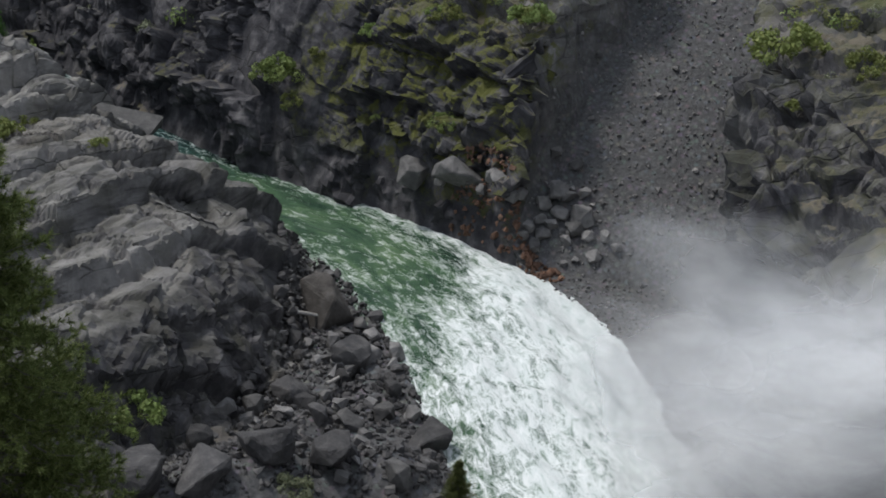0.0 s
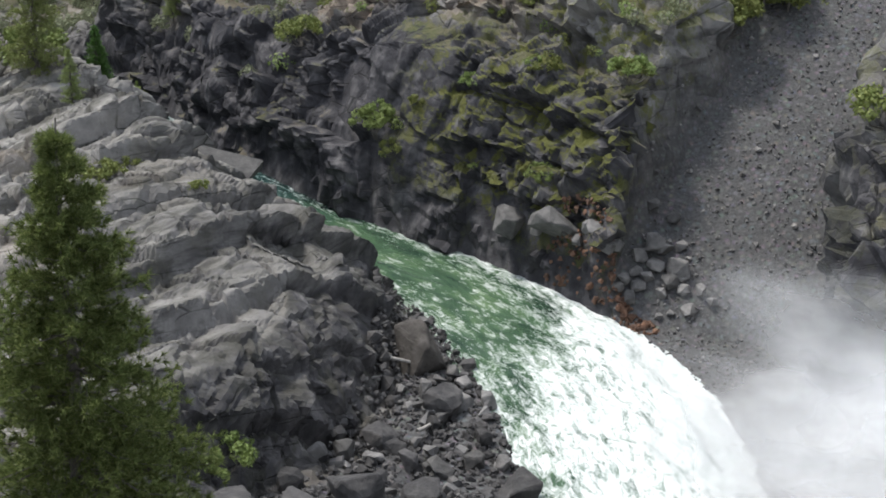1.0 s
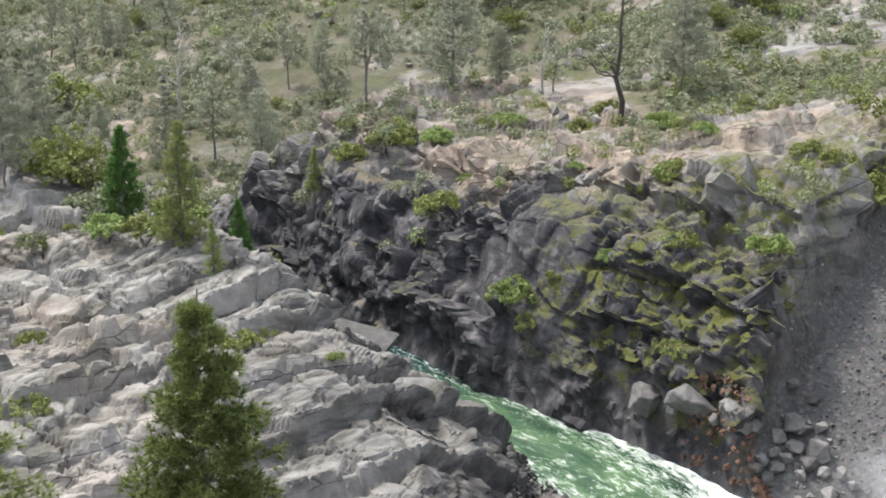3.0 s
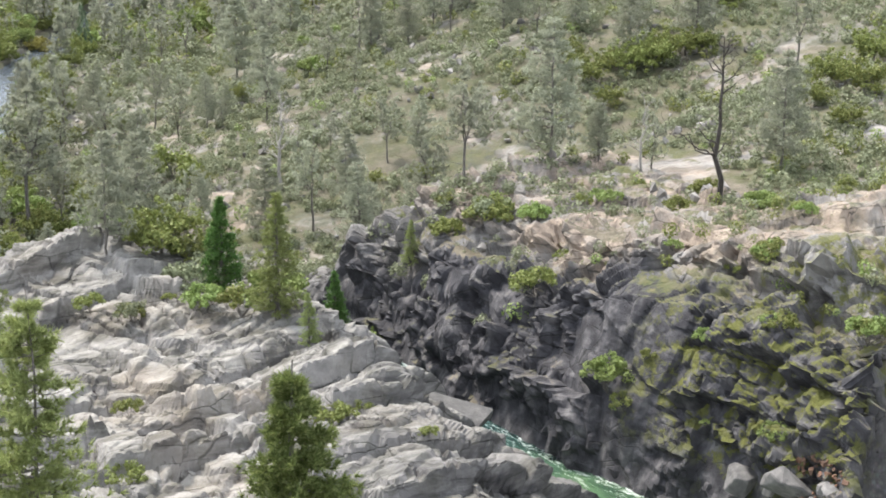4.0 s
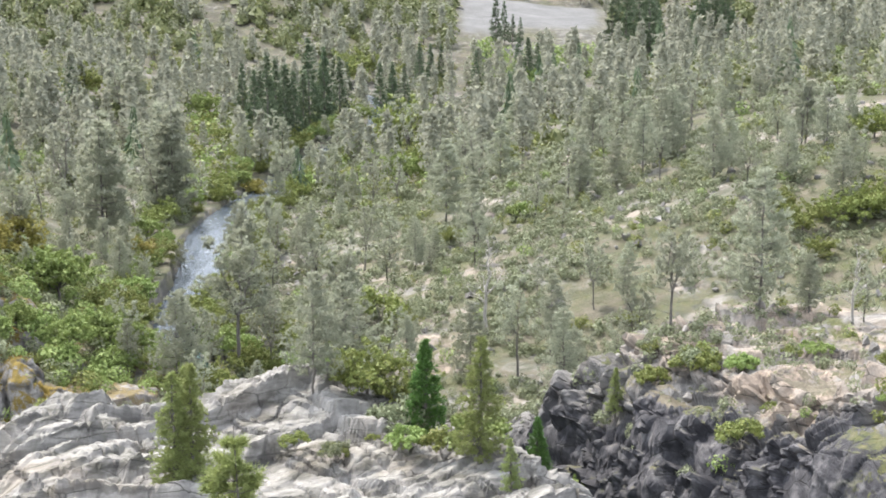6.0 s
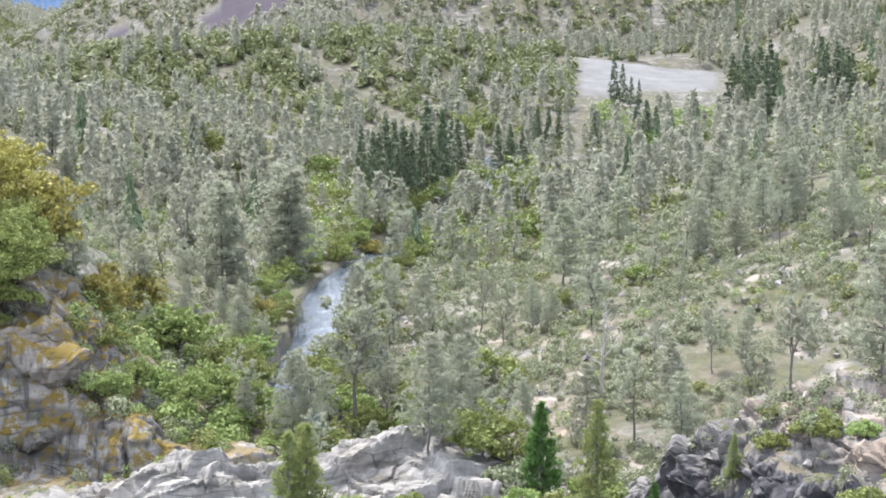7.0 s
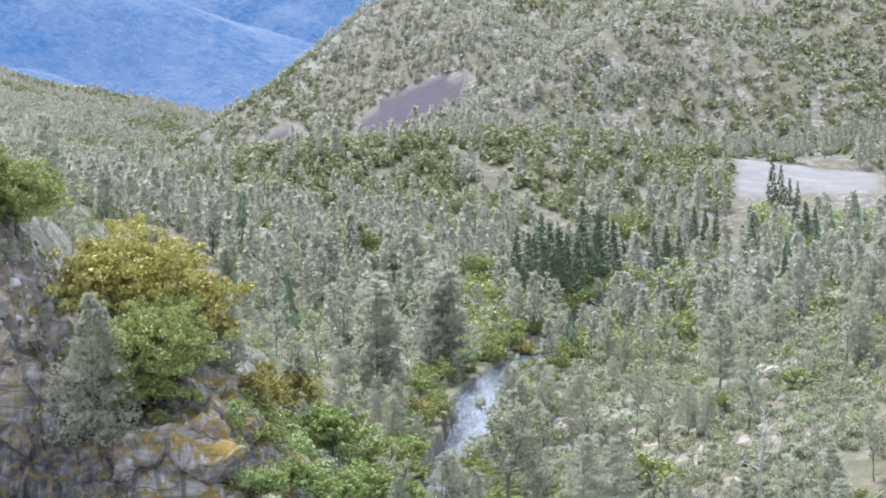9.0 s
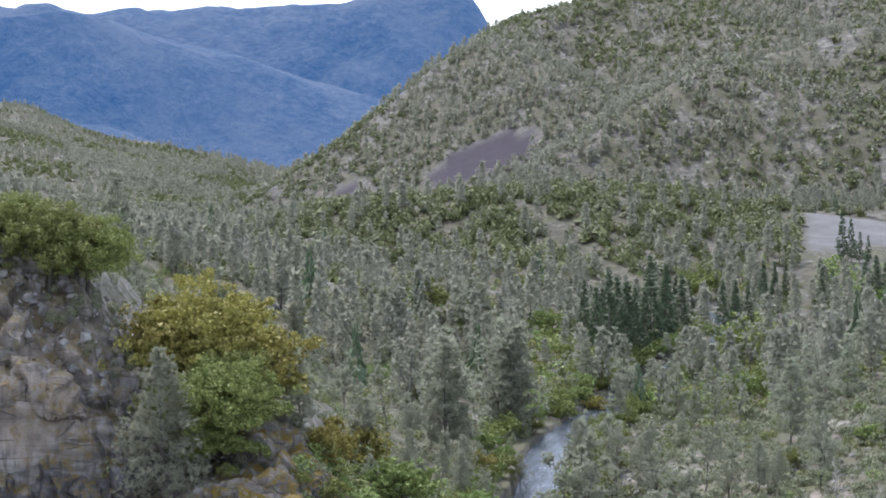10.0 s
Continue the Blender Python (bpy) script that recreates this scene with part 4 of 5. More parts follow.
OAKS = {c: stock("oak", *[m for pair in zip(oak_meshes(s, 10.0, 4.6, 26, 26, 0.42), (BARK_GREY, f)) for m in pair]) for c, s, f in (("olive", 41, F_OAK), ("gold", 42, F_GOLD), ("lime", 43, F_LIME))}
BIG_OAK = stock("oak", *[m for pair in zip(oak_meshes(46, 14.0, 6.5, 66, 85, 0.27, 0.45), (BARK_DARK, F_GOLD)) for m in pair])
BIG_OLIVE = stock("oak", *[m for pair in zip(oak_meshes(47, 14.0, 6.0, 60, 80, 0.27, 0.4), (BARK_DARK, F_OAK)) for m in pair])
BROAD_GREY = stock("gray_pine", *[m for pair in zip(cone_tree_meshes(19, 18.0, 0.8, 5.6, 30, 9, 11, 17, 0.5, 0.09, droop=0.06, ragged=0.35, power=0.8, trunk_r=0.22, twigs=2), (BARK_GREY, F_GREY)) for m in pair])
SHRUBS = {c: stock("shrub", *[m for pair in zip(shrub_meshes(s, 2.0, 1.6, 26, 64, 0.15), (BARK_GREY, f)) for m in pair], names=("stem", "foliage")) for c, s, f in (("olive", 51, F_OAK), ("lime", 52, F_LIME), ("sage", 53, F_SAGE), ("rust", 54, F_RUST))}
SNAGS = [stock("dead_tree", snag_mesh(s, 12.0, 16), m) for s, m in ((61, BARK_DEAD), (62, BARK_DARK))]

LOOK = {
    "grey": ("grey-green foothill pine with an open forked crown", "pine tree", "foothill pines in the valley"),
    "grey_cone": ("full grey-green pine standing on the rock bluff", "pine tree", "foothill pines in the valley"),
    "dark": ("tall dark green conifer in a dense stand", "conifer", "dark conifers by the river bend"),
    "olive": ("round olive-green oak tree on the slope", "oak tree", "oaks on the valley sides"),
    "gold": ("oak tree with golden yellow-green foliage", "oak tree", "oaks on the valley sides"),
    "lime": ("fresh bright green leafy tree among pines", "tree", "oaks on the valley sides"),
    "s_olive": ("low olive-green shrub rooted between rocks", "shrub", "shrubs on the slopes"),
    "s_lime": ("bright green leafy shrub on rocky ground", "shrub", "shrubs on the slopes"),
    "s_sage": ("grey-green brush shrub on rocky ground", "shrub", "shrubs on the slopes"),
    "s_rust": ("rust-red dead shrub among green brush", "shrub", "shrubs on the slopes"),
    "cedar": ("dense dark green pointed young cedar", "cedar tree", "young cedars by the gorge"),
    "slim": ("slender young green pine on the granite", "pine tree", "young green pines"),
    "pine": ("full green pine with long needles on the near slope", "pine tree", "young green pines"),
    "tall": ("tall slender green pine with an airy crown", "pine tree", "young green pines"),
    "dead": ("bare dead tree with bleached grey branches", "dead tree", "dead trees"),
    "burnt": ("bare blackened dead tree on the bench", "dead tree", "dead trees"),
    "big_oak": ("large golden-leaved oak with dark crooked limbs", "oak tree", "oaks on the valley sides"),
}


def stand(kind, rows_):
    """Plant a kind at rows of (x, y, height)."""
    for i, (x, y, h) in enumerate(rows_):
        if kind == "grey":
            st, own = (GREYS[(i * 7 + int(abs(x))) % 5] if y < 400 else GREYS_FAR[(i * 7 + int(abs(x))) % 4]), 18.0
        elif kind == "dark":
            st, own = DARKS[i % 2], 32.0
        elif kind == "olive" and h >= 10 and y < 330:
            st, own = BIG_OLIVE, 14.0
        elif kind in OAKS:
            st, own = OAKS[kind], 10.0
        elif kind[:2] == "s_":
            st, own = SHRUBS[kind[2:]], 2.0
        else:
            st, own = {"cedar": (CEDAR, 9.0), "slim": (PINE_SLIM, 12.0), "pine": (PINE, 16.0), "tall": (PINE_TALL, 30.0), "dead": (SNAGS[0], 12.0), "burnt": (SNAGS[1], 12.0), "big_oak": (BIG_OAK, 14.0), "grey_cone": (BROAD_GREY, 18.0)}[kind]
        plant(st, x, y, height_at(x, y) - 0.02 * h, h / own, (i * 137.5 + x * 3) % 360, *LOOK[kind])


# ---- the plants, kind by kind: x, y, height ----
stand("pine", [(13.7, 60.5, 24.4), (44.6, 75.9, 9.0)])
stand("tall", [(5.3, 79.8, 35.3)])
stand("slim", [(8.8, 193.8, 16.1), (6.9, 192.9, 14.9), (43.3, 196.3, 16.4), (44.8, 186.7, 6.8), (67.3, 219.9, 6.9), (8.4, 197.8, 15.1)])
CEDAR_AT = (51.3, 200.0, 8.0)         # on the far side of the dome's brink
stand("cedar", [(39.6, 211.8, 12.8), CEDAR_AT])
stand("s_lime", [(43.7, 201.3, 5.7), (60.6, 219.3, 6.1), (81.8, 210.7, 2.3), (92.5, 374.8, 4.9), (104.4, 190.8, 2.9), (36.2, 204.8, 3.6), (93.2, 210.8, 2.3), (93.4, 376.6, 4.4), (81.7, 211.8, 2.2), (99.3, 412.2, 2.6), (89.0, 158.2, 2.2), (113.2, 184.0, 2.0), (104.8, 191.2, 2.9), (94.7, 148.3, 3.2), (81.7, 209.6, 3.0), (102.7, 176.3, 2.0), (75.8, 171.5, 3.9), (85.9, 150.2, 2.4), (75.9, 169.8, 0.8), (81.8, 158.7, 0.8), (38.4, 116.9, 3.7)])
stand("s_olive", [(39.7, 200.6, 3.9), (90.3, 287.1, 2.9), (93.6, 167.1, 2.3), (98.6, 201.1, 2.3), (107.4, 210.7, 2.7), (72.2, 217.8, 3.1), (107.1, 185.8, 1.4), (49.5, 316.1, 7.6), (80.3, 196.7, 1.5), (111.1, 154.1, 5.1), (93.1, 166.8, 2.5), (97.1, 198.5, 3.0), (107.4, 161.5, 2.6), (121.5, 172.5, 1.7), (108.1, 156.2, 3.0), (106.3, 208.5, 2.7), (77.1, 214.6, 4.4), (72.0, 218.4, 3.0), (74.8, 191.9, 3.9), (41.5, 162.3, 3.0), (103.4, 117.4, 4.7), (105.8, 109.8, 2.9), (99.8, 111.3, 1.6), (-19.1, 284.4, 4.7), (-24.8, 277.9, 3.4), (-32.7, 279.1, 4.9), (-27.3, 275.1, 3.1), (-35.4, 277.2, 2.5)])
stand("olive", [(4.5, 318.0, 5.5), (6.0, 309.0, 4.8), (3.8, 332.0, 5.0)])
# oaks of the slope, then shrubs in the dome's cracks and on the bench
stand("olive", [(128.6, 302.9, 7.5), (136.2, 303.0, 7.0), (144.0, 303.4, 7.5), (151.1, 302.1, 6.0), (127.7, 291.2, 5.0), (152.6, 256.1, 7.0), (152.6, 245.3, 7.5), (168.1, 268.2, 8.0), (142.5, 243.8, 5.0), (139.5, 228.3, 5.0), (129.3, 314.9, 6.0), (74.9, 369.5, 5.0), (48.0, 371.4, 5.0), (40.1, 397.6, 5.5), (40.9, 286.3, 5.0), (48.1, 399.9, 5.0), (168.2, 324.0, 7.0), (115.5, 511.0, 4.5), (54.3, 307.1, 4.0), (45.2, 296.1, 4.0)])
stand("s_olive", [(26.5, 203.5, 2.2), (22.4, 208.8, 2.6), (35.1, 205.0, 1.5), (32.0, 206.9, 1.3), (42.5, 164.5, 2.0), (44.9, 164.5, 1.6), (22.0, 172.7, 2.2), (19.2, 155.3, 2.4), (49.5, 155.6, 1.5)])
stand("s_lime", [(77.2, 214.7, 2.6), (92.4, 213.7, 1.8), (108.4, 198.4, 2.4), (93.1, 167.1, 2.6), (83.8, 163.2, 1.8), (86.3, 177.6, 1.5), (76.7, 172.9, 2.2)])
stand("s_olive", [(74.6, 226.4, 2.2), (89.5, 212.7, 1.8), (106.7, 211.5, 2.2), (98.9, 202.4, 2.0), (103.0, 177.3, 2.0), (118.5, 192.9, 2.2), (89.8, 170.0, 1.6), (99.4, 216.1, 1.6), (89.6, 157.5, 2.4), (94.9, 148.3, 2.6), (118.0, 199.1, 1.4), (76.5, 168.8, 2.0), (79.5, 168.3, 1.6)])
stand("s_sage", [(36.8, 213.9, 5.3), (77.1, 214.6, 4.2), (74.6, 227.6, 2.2), (99.6, 216.7, 1.5), (37.4, 223.9, 3.4), (26.9, 203.2, 2.8), (45.7, 102.8, 2.3)])
stand("grey", [(22.0, 292.7, 29.5), (26.6, 222.9, 17.2), (43.0, 312.6, 20.2), (0.8, 400.0, 28.8), (15.4, 443.7, 30.5), (-8.4, 455.9, 23.8), (18.0, 297.0, 12.1), (78.8, 231.5, 18.5), (92.9, 233.2, 22.8), (103.7, 378.0, 17.8), (78.9, 394.2, 21.3), (85.8, 392.7, 17.6), (61.4, 371.0, 13.0), (100.9, 233.7, 8.8), (108.9, 289.2, 7.1), (86.5, 297.2, 13.0), (92.7, 296.4, 11.9), (77.7, 304.2, 10.1), (119.8, 483.4, 17.6), (128.0, 395.8, 15.9), (133.1, 394.1, 15.4), (120.1, 404.6, 12.8), (154.2, 362.6, 15.1), (147.8, 323.9, 11.3), (53.8, 521.2, 20.4), (52.4, 479.1, 15.7), (68.4, 458.9, 12.9), (62.8, 498.1, 14.6), (16.2, 377.7, 10.4), (83.8, 505.1, 14.2)])
stand("grey", [(97.1, 494.6, 18.1), (92.6, 525.9, 22.5), (119.9, 213.1, 18.3), (104.6, 223.2, 11.5), (100.2, 232.3, 9.3), (138.8, 308.2, 14.8), (152.1, 306.3, 18.6), (157.3, 275.8, 19.2), (-18.9, 557.7, 18.7), (-28.9, 543.2, 13.7), (-46.7, 542.0, 10.2), (-4.8, 576.0, 13.9), (8.8, 607.9, 20.3), (13.6, 605.8, 20.3), (-0.0, 396.0, 29.8), (-7.5, 383.9, 15.1), (16.5, 475.7, 27.1), (17.7, 441.6, 29.9), (164.1, 626.9, 14.5), (185.7, 666.6, 13.3), (129.9, 443.4, 14.9), (132.6, 392.2, 17.3), (149.2, 424.5, 17.0), (134.3, 419.0, 15.5), (161.2, 433.0, 15.9), (125.9, 521.0, 15.5), (124.7, 572.6, 15.2), (121.7, 605.9, 16.1), (116.5, 696.3, 18.2), (-113.6, 609.5, 31.6)])
stand("grey", [(-90.2, 591.2, 22.9), (-46.2, 532.0, 12.0), (-28.3, 537.3, 13.7), (-19.3, 555.7, 19.5), (-6.8, 572.0, 14.6), (8.5, 597.9, 23.0), (-0.6, 416.0, 28.7), (14.6, 441.8, 30.1), (16.7, 441.7, 25.9), (-9.0, 393.9, 14.2), (-38.0, 512.6, 11.7), (-51.9, 519.4, 11.9), (28.8, 306.2, 12.5), (44.1, 298.8, 12.3), (50.2, 286.6, 10.9), (7.5, 333.9, 9.9), (38.5, 287.9, 11.8)])
stand("burnt", [(107.5, 205.0, 23.6)])
stand("dead", [(102.1, 220.5, 12.2), (67.1, 296.0, 18.8), (-70.9, 624.0, 16.2)])
stand("dark", [(49.5, 610.0, 22.8), (52.7, 555.5, 32.5), (56.2, 563.2, 29.9), (70.9, 595.8, 35.2), (78.5, 613.0, 30.0), (104.3, 649.7, 24.7), (110.3, 656.8, 23.9), (133.5, 725.8, 22.6), (168.0, 689.8, 25.2), (168.0, 675.4, 23.5), (191.7, 834.3, 27.3), (203.1, 848.0, 16.7), (246.8, 798.7, 36.9), (245.1, 774.1, 36.0), (232.7, 719.3, 39.3), (283.9, 801.2, 39.9), (295.3, 809.8, 34.8), (155.2, 713.3, 18.9), (292.2, 787.5, 34.0), (-23.3, 555.5, 12.6), (92.2, 687.9, 20.3), (140.1, 734.8, 19.4), (60.8, 574.8, 27.3), (50.6, 577.8, 24.7), (243.4, 810.2, 32.1), (56.5, 622.0, 19.4), (59.7, 567.5, 27.6), (63.2, 575.2, 25.5), (77.9, 607.8, 29.9), (85.5, 625.0, 25.5)])
stand("dark", [(111.3, 661.7, 21.0), (117.3, 668.8, 20.3), (140.5, 737.8, 19.2), (175.0, 701.8, 21.4), (175.0, 687.4, 20.0), (198.7, 846.3, 23.2), (210.1, 860.0, 14.2), (253.8, 810.7, 31.4), (252.1, 786.1, 30.6), (239.7, 731.3, 33.4), (290.9, 813.2, 33.9), (302.3, 821.8, 29.6), (162.2, 725.3, 16.0), (299.2, 799.5, 28.9), (-16.3, 567.5, 10.7), (99.2, 699.9, 17.3), (147.1, 746.8, 16.5), (67.8, 586.8, 23.2), (57.6, 589.8, 21.0), (250.4, 822.2, 27.3)])
stand("grey_cone", [(-44.8, 273.0, 25.5)])
stand("big_oak", [(-42.6, 302.0, 24.0)])
stand("olive", [(-66.4, 292.6, 16.0), (-72.1, 296.4, 11.1), (-60.9, 296.8, 14.9), (-34.3, 285.9, 5.2), (-36.5, 283.0, 17.0), (-23.9, 319.1, 0.8), (-36.5, 289.7, 13.3), (-45.2, 284.4, 12.3), (-31.5, 294.3, 4.8), (-40.3, 281.1, 10.9), (33.9, 225.0, 9.4), (29.6, 314.1, 7.5), (15.8, 327.1, 8.7), (41.4, 556.5, 10.8), (44.1, 526.2, 10.8), (91.5, 491.6, 9.7), (123.0, 476.4, 6.4), (168.5, 358.4, 8.6), (98.4, 553.3, 20.0), (5.2, 360.0, 8.6), (31.5, 468.9, 8.9), (-5.7, 616.0, 15.3), (11.4, 617.9, 13.3), (38.4, 763.0, 14.3), (111.0, 755.9, 17.0), (171.1, 334.8, 5.8), (206.2, 356.7, 4.8), (140.3, 300.9, 7.8), (135.0, 307.7, 4.9), (148.5, 303.6, 5.9)])
stand("olive", [(111.5, 154.5, 5.2), (117.2, 156.5, 7.0), (121.0, 161.5, 8.0), (119.5, 155.0, 6.0), (31.7, 304.9, 6.3), (42.2, 286.4, 6.0), (37.5, 223.4, 4.7), (4.2, 277.5, 4.6), (-1.8, 307.5, 5.1), (25.4, 291.9, 3.9)])
stand("gold", [(-32.6, 298.2, 16.3), (-47.1, 298.3, 18.1), (-30.9, 308.5, 8.0), (-21.4, 329.3, 5.1), (5.9, 364.0, 8.3), (43.3, 488.1, 7.9), (5.9, 368.0, 7.3), (-20.8, 297.8, 8.8), (-16.1, 318.1, 10.5)])
stand("lime", [(-11.8, 329.8, 7.4), (-8.5, 310.9, 11.0), (0.8, 285.5, 9.5), (8.0, 284.4, 4.7), (-6.3, 277.9, 8.3), (94.8, 632.9, 8.2), (171.6, 674.5, 11.0), (84.3, 563.7, 7.4), (83.5, 474.7, 11.0), (207.3, 793.4, 9.2), (225.6, 800.8, 6.6), (-11.8, 310.3, 10.2), (-14.4, 278.6, 6.3), (1.8, 276.0, 4.6), (39.0, 632.8, 11.0), (-23.0, 274.0, 4.3), (-17.6, 271.4, 5.3), (-3.8, 296.5, 5.4), (1.8, 277.5, 5.1), (-7.2, 273.9, 4.9), (-11.8, 280.8, 5.5), (-0.8, 313.0, 5.7), (9.1, 277.9, 4.6), (5.8, 289.9, 5.9)])


# ---- loose rock ----
def rock_material(name, a, b_, c):
    m, nt, b = nodes_of(name)
    pos = nt.nodes.new("ShaderNodeNewGeometry").outputs["Position"]
    info = nt.nodes.new("ShaderNodeObjectInfo")
    isl = nt.nodes.new("ShaderNodeNewGeometry").outputs["Random Per Island"]
    n, fine = noise_fac(nt, pos, 0.7, 5, 0.65), noise_fac(nt, pos, 5.0, 4, 0.65)
    col = steps(nt, n, [(0.3, a), (0.52, b_), (0.75, c)])
    tint = nd(nt, "ShaderNodeHueSaturation", [("Color", col)])
    nt.links.new(fmath(nt, "ADD", fmath(nt, "MULTIPLY", fmath(nt, "FRACT", fmath(nt, "ADD", info.outputs["Random"], isl)), 0.8), 0.36), tint.inputs["Value"])
    nt.links.new(tint.outputs[0], b.inputs["Base Color"])
    b.inputs["Roughness"].default_value = 0.85
    b1 = bump(nt, b, n, 0.7, 0.4)
    bump(nt, b, fine, 0.7, 0.1, b1)
    return m


ROCK_GREY = rock_material("grey_boulder_granite", (0.09, 0.088, 0.088), (0.17, 0.165, 0.16), (0.27, 0.26, 0.25))
ROCK_DARK = rock_material("dark_wet_stone", (0.03, 0.03, 0.032), (0.075, 0.072, 0.072), (0.15, 0.145, 0.14))
ROCK_PALE = rock_material("pale_granite_stone", (0.16, 0.153, 0.146), (0.25, 0.24, 0.228), (0.34, 0.325, 0.31))
ROCK_BROWN = rock_material("brown_grey_granite", (0.07, 0.062, 0.056), (0.15, 0.135, 0.12), (0.23, 0.215, 0.20))
ROCK_SLOPE = rock_material("slope_granite_stone", (0.13, 0.125, 0.118), (0.20, 0.19, 0.178), (0.27, 0.255, 0.24))
ROCK_RUST = rock_material("rusty_stone", (0.09, 0.05, 0.035), (0.17, 0.09, 0.055), (0.26, 0.17, 0.12))


def rock_mesh(seed, points=16, squash=0.7, cut=0.35):
    """A broken block: the hull of a few points, edges chipped."""
    rng = np.random.default_rng(seed)
    bm = bmesh.new()
    p = rng.normal(size=(points, 3))
    p = np.sign(p) * np.abs(unit(p)) ** 0.75
    p *= [0.5, 0.42, 0.5 * squash]
    for q in p:
        bm.verts.new(q)
    bmesh.ops.convex_hull(bm, input=bm.verts[:])
    bmesh.ops.delete(bm, geom=[v for v in bm.verts if not v.link_faces], context="VERTS")
    me = bpy.data.meshes.new("rock")
    bm.to_mesh(me)
    bm.free()
    return me


def chipped_mesh(seed, squash=0.75):
    """A large boulder with bevelled edges and a pitted skin."""
    rng = np.random.default_rng(seed)
    bm = bmesh.new()
    p = rng.normal(size=(15, 3))
    p = np.sign(p) * np.abs(unit(p)) ** 0.7 * [0.58, 0.5, 0.6 * squash]
    for q in p:
        bm.verts.new(q)
    bmesh.ops.convex_hull(bm, input=bm.verts[:])
    bmesh.ops.delete(bm, geom=[v for v in bm.verts if not v.link_faces], context="VERTS")
    bmesh.ops.bevel(bm, geom=bm.edges[:], offset=0.025, segments=1, affect="EDGES")
    bmesh.ops.triangulate(bm, faces=bm.faces[:])
    bmesh.ops.subdivide_edges(bm, edges=[e for e in bm.edges if e.calc_length() > 0.12], cuts=2, use_grid_fill=True)
    for v in bm.verts:
        n = noise.noise(v.co * 6 + Vector((seed, 0, 0))) * 0.022 + noise.noise(v.co * 17) * 0.01
        v.co += v.co.normalized() * n
    me = bpy.data.meshes.new("boulder")
    bm.to_mesh(me)
    bm.free()
    return me


def copy_with(me, mat):
    me = me.copy()
    me.materials.append(mat)
    return me


BIG = [copy_with(chipped_mesh(s), ROCK_GREY) for s in (1, 2, 3, 4)]
BIG_DARK = [copy_with(chipped_mesh(s), ROCK_DARK) for s in (5, 6)]
BAR_ROCKS = [(64.1, 135.6, 5.8), (62.3, 126.5, 3.9), (55.0, 122.7, 3.5), (62.4, 129.8, 2.1), (64.1, 126.1, 2.4), (43.0, 115.8, 2.8), (39.6, 106.4, 4.6), (36.2, 108.1, 5.7), (45.6, 107.2, 4.5), (50.5, 104.4, 4.0), (61.5, 110.5, 4.4), (54.0, 101.0, 2.7), (58.1, 103.3, 1.8), (67.2, 113.6, 2.0), (69.9, 115.5, 1.5), (66.9, 125.8, 2.1), (66.6, 129.9, 1.6), (50.6, 121.4, 2.0), (47.6, 120.4, 1.7), (54.9, 117.8, 2.2), (57.1, 115.7, 2.5), (60.7, 116.1, 2.2), (55.1, 120.5, 2.0), (63.1, 115.4, 1.7), (58.8, 130.9, 1.6), (61.1, 126.0, 1.6), (66.6, 132.2, 1.6), (63.2, 119.9, 2.0), (52.5, 119.5, 1.7)]
FOOT_ROCKS = [(85.4, 146.4, 5.1), (83.0, 152.3, 3.7), (93.6, 140.1, 2.7), (94.5, 136.5, 2.7), (92.9, 138.2, 1.8), (93.3, 136.1, 1.8), (88.6, 139.2, 1.5), (91.9, 140.0, 1.8), (87.1, 141.3, 1.8), (87.6, 139.2, 1.8), (86.2, 143.1, 1.5), (95.7, 133.8, 1.5), (96.9, 141.5, 1.5), (95.1, 142.7, 1.5), (89.1, 137.1, 1.5), (86.9, 142.0, 1.7), (87.6, 139.8, 1.5), (89.1, 138.3, 1.4), (90.4, 137.5, 1.5), (92.1, 135.7, 1.4), (94.2, 134.8, 1.3), (85.9, 145.0, 1.6), (84.5, 148.7, 1.5), (91.6, 137.8, 1.5), (94.4, 139.0, 1.8), (96.1, 138.4, 1.4), (90.9, 138.9, 1.3), (88.1, 137.7, 1.2), (93.7, 132.8, 1.5), (96.1, 132.3, 1.2)]


def ground_z(x, y):
    return float(land(np.array([x * 1.0]), np.array([y * 1.0]))[0][0])


rng = np.random.default_rng(5)
DARK_ONES = {1, 2, 5, 7, 6, 8, 9, 10, 12, 14, 19, 22, 24, 27}
KEY_ROCK = copy_with(chipped_mesh(9, 0.85), ROCK_BROWN)
for i, (x, y, s) in enumerate(BAR_ROCKS):
    ob = new("boulder", KEY_ROCK if i == 0 else (BIG_DARK if i in DARK_ONES else BIG)[i % 2 if i in DARK_ONES else i % 4])
    ob.matrix_world = pose(x, y, ground_z(x, y) + 0.22 * s, *rng.uniform(-14, 14, 2), rng.uniform(0, 360)) @ Matrix.Diagonal((s, s, s, 1))
    tagged(ob, "angular grey granite boulder on the gravel bar" if i else "large square brown-grey boulder against the rock dome", "boulder", "boulders on the gravel bar")
for i, (x, y, s) in enumerate(FOOT_ROCKS):
    ob = new("boulder", BIG[i % 4])
    ob.matrix_world = pose(x, y, ground_z(x, y) + 0.25 * s, *rng.uniform(-25, 25, 2), rng.uniform(0, 360)) @ Matrix.Diagonal((s, s, s, 1))
    tagged(ob, "fallen grey block at the foot of the gorge wall", "boulder", "fallen blocks at the wall's foot")
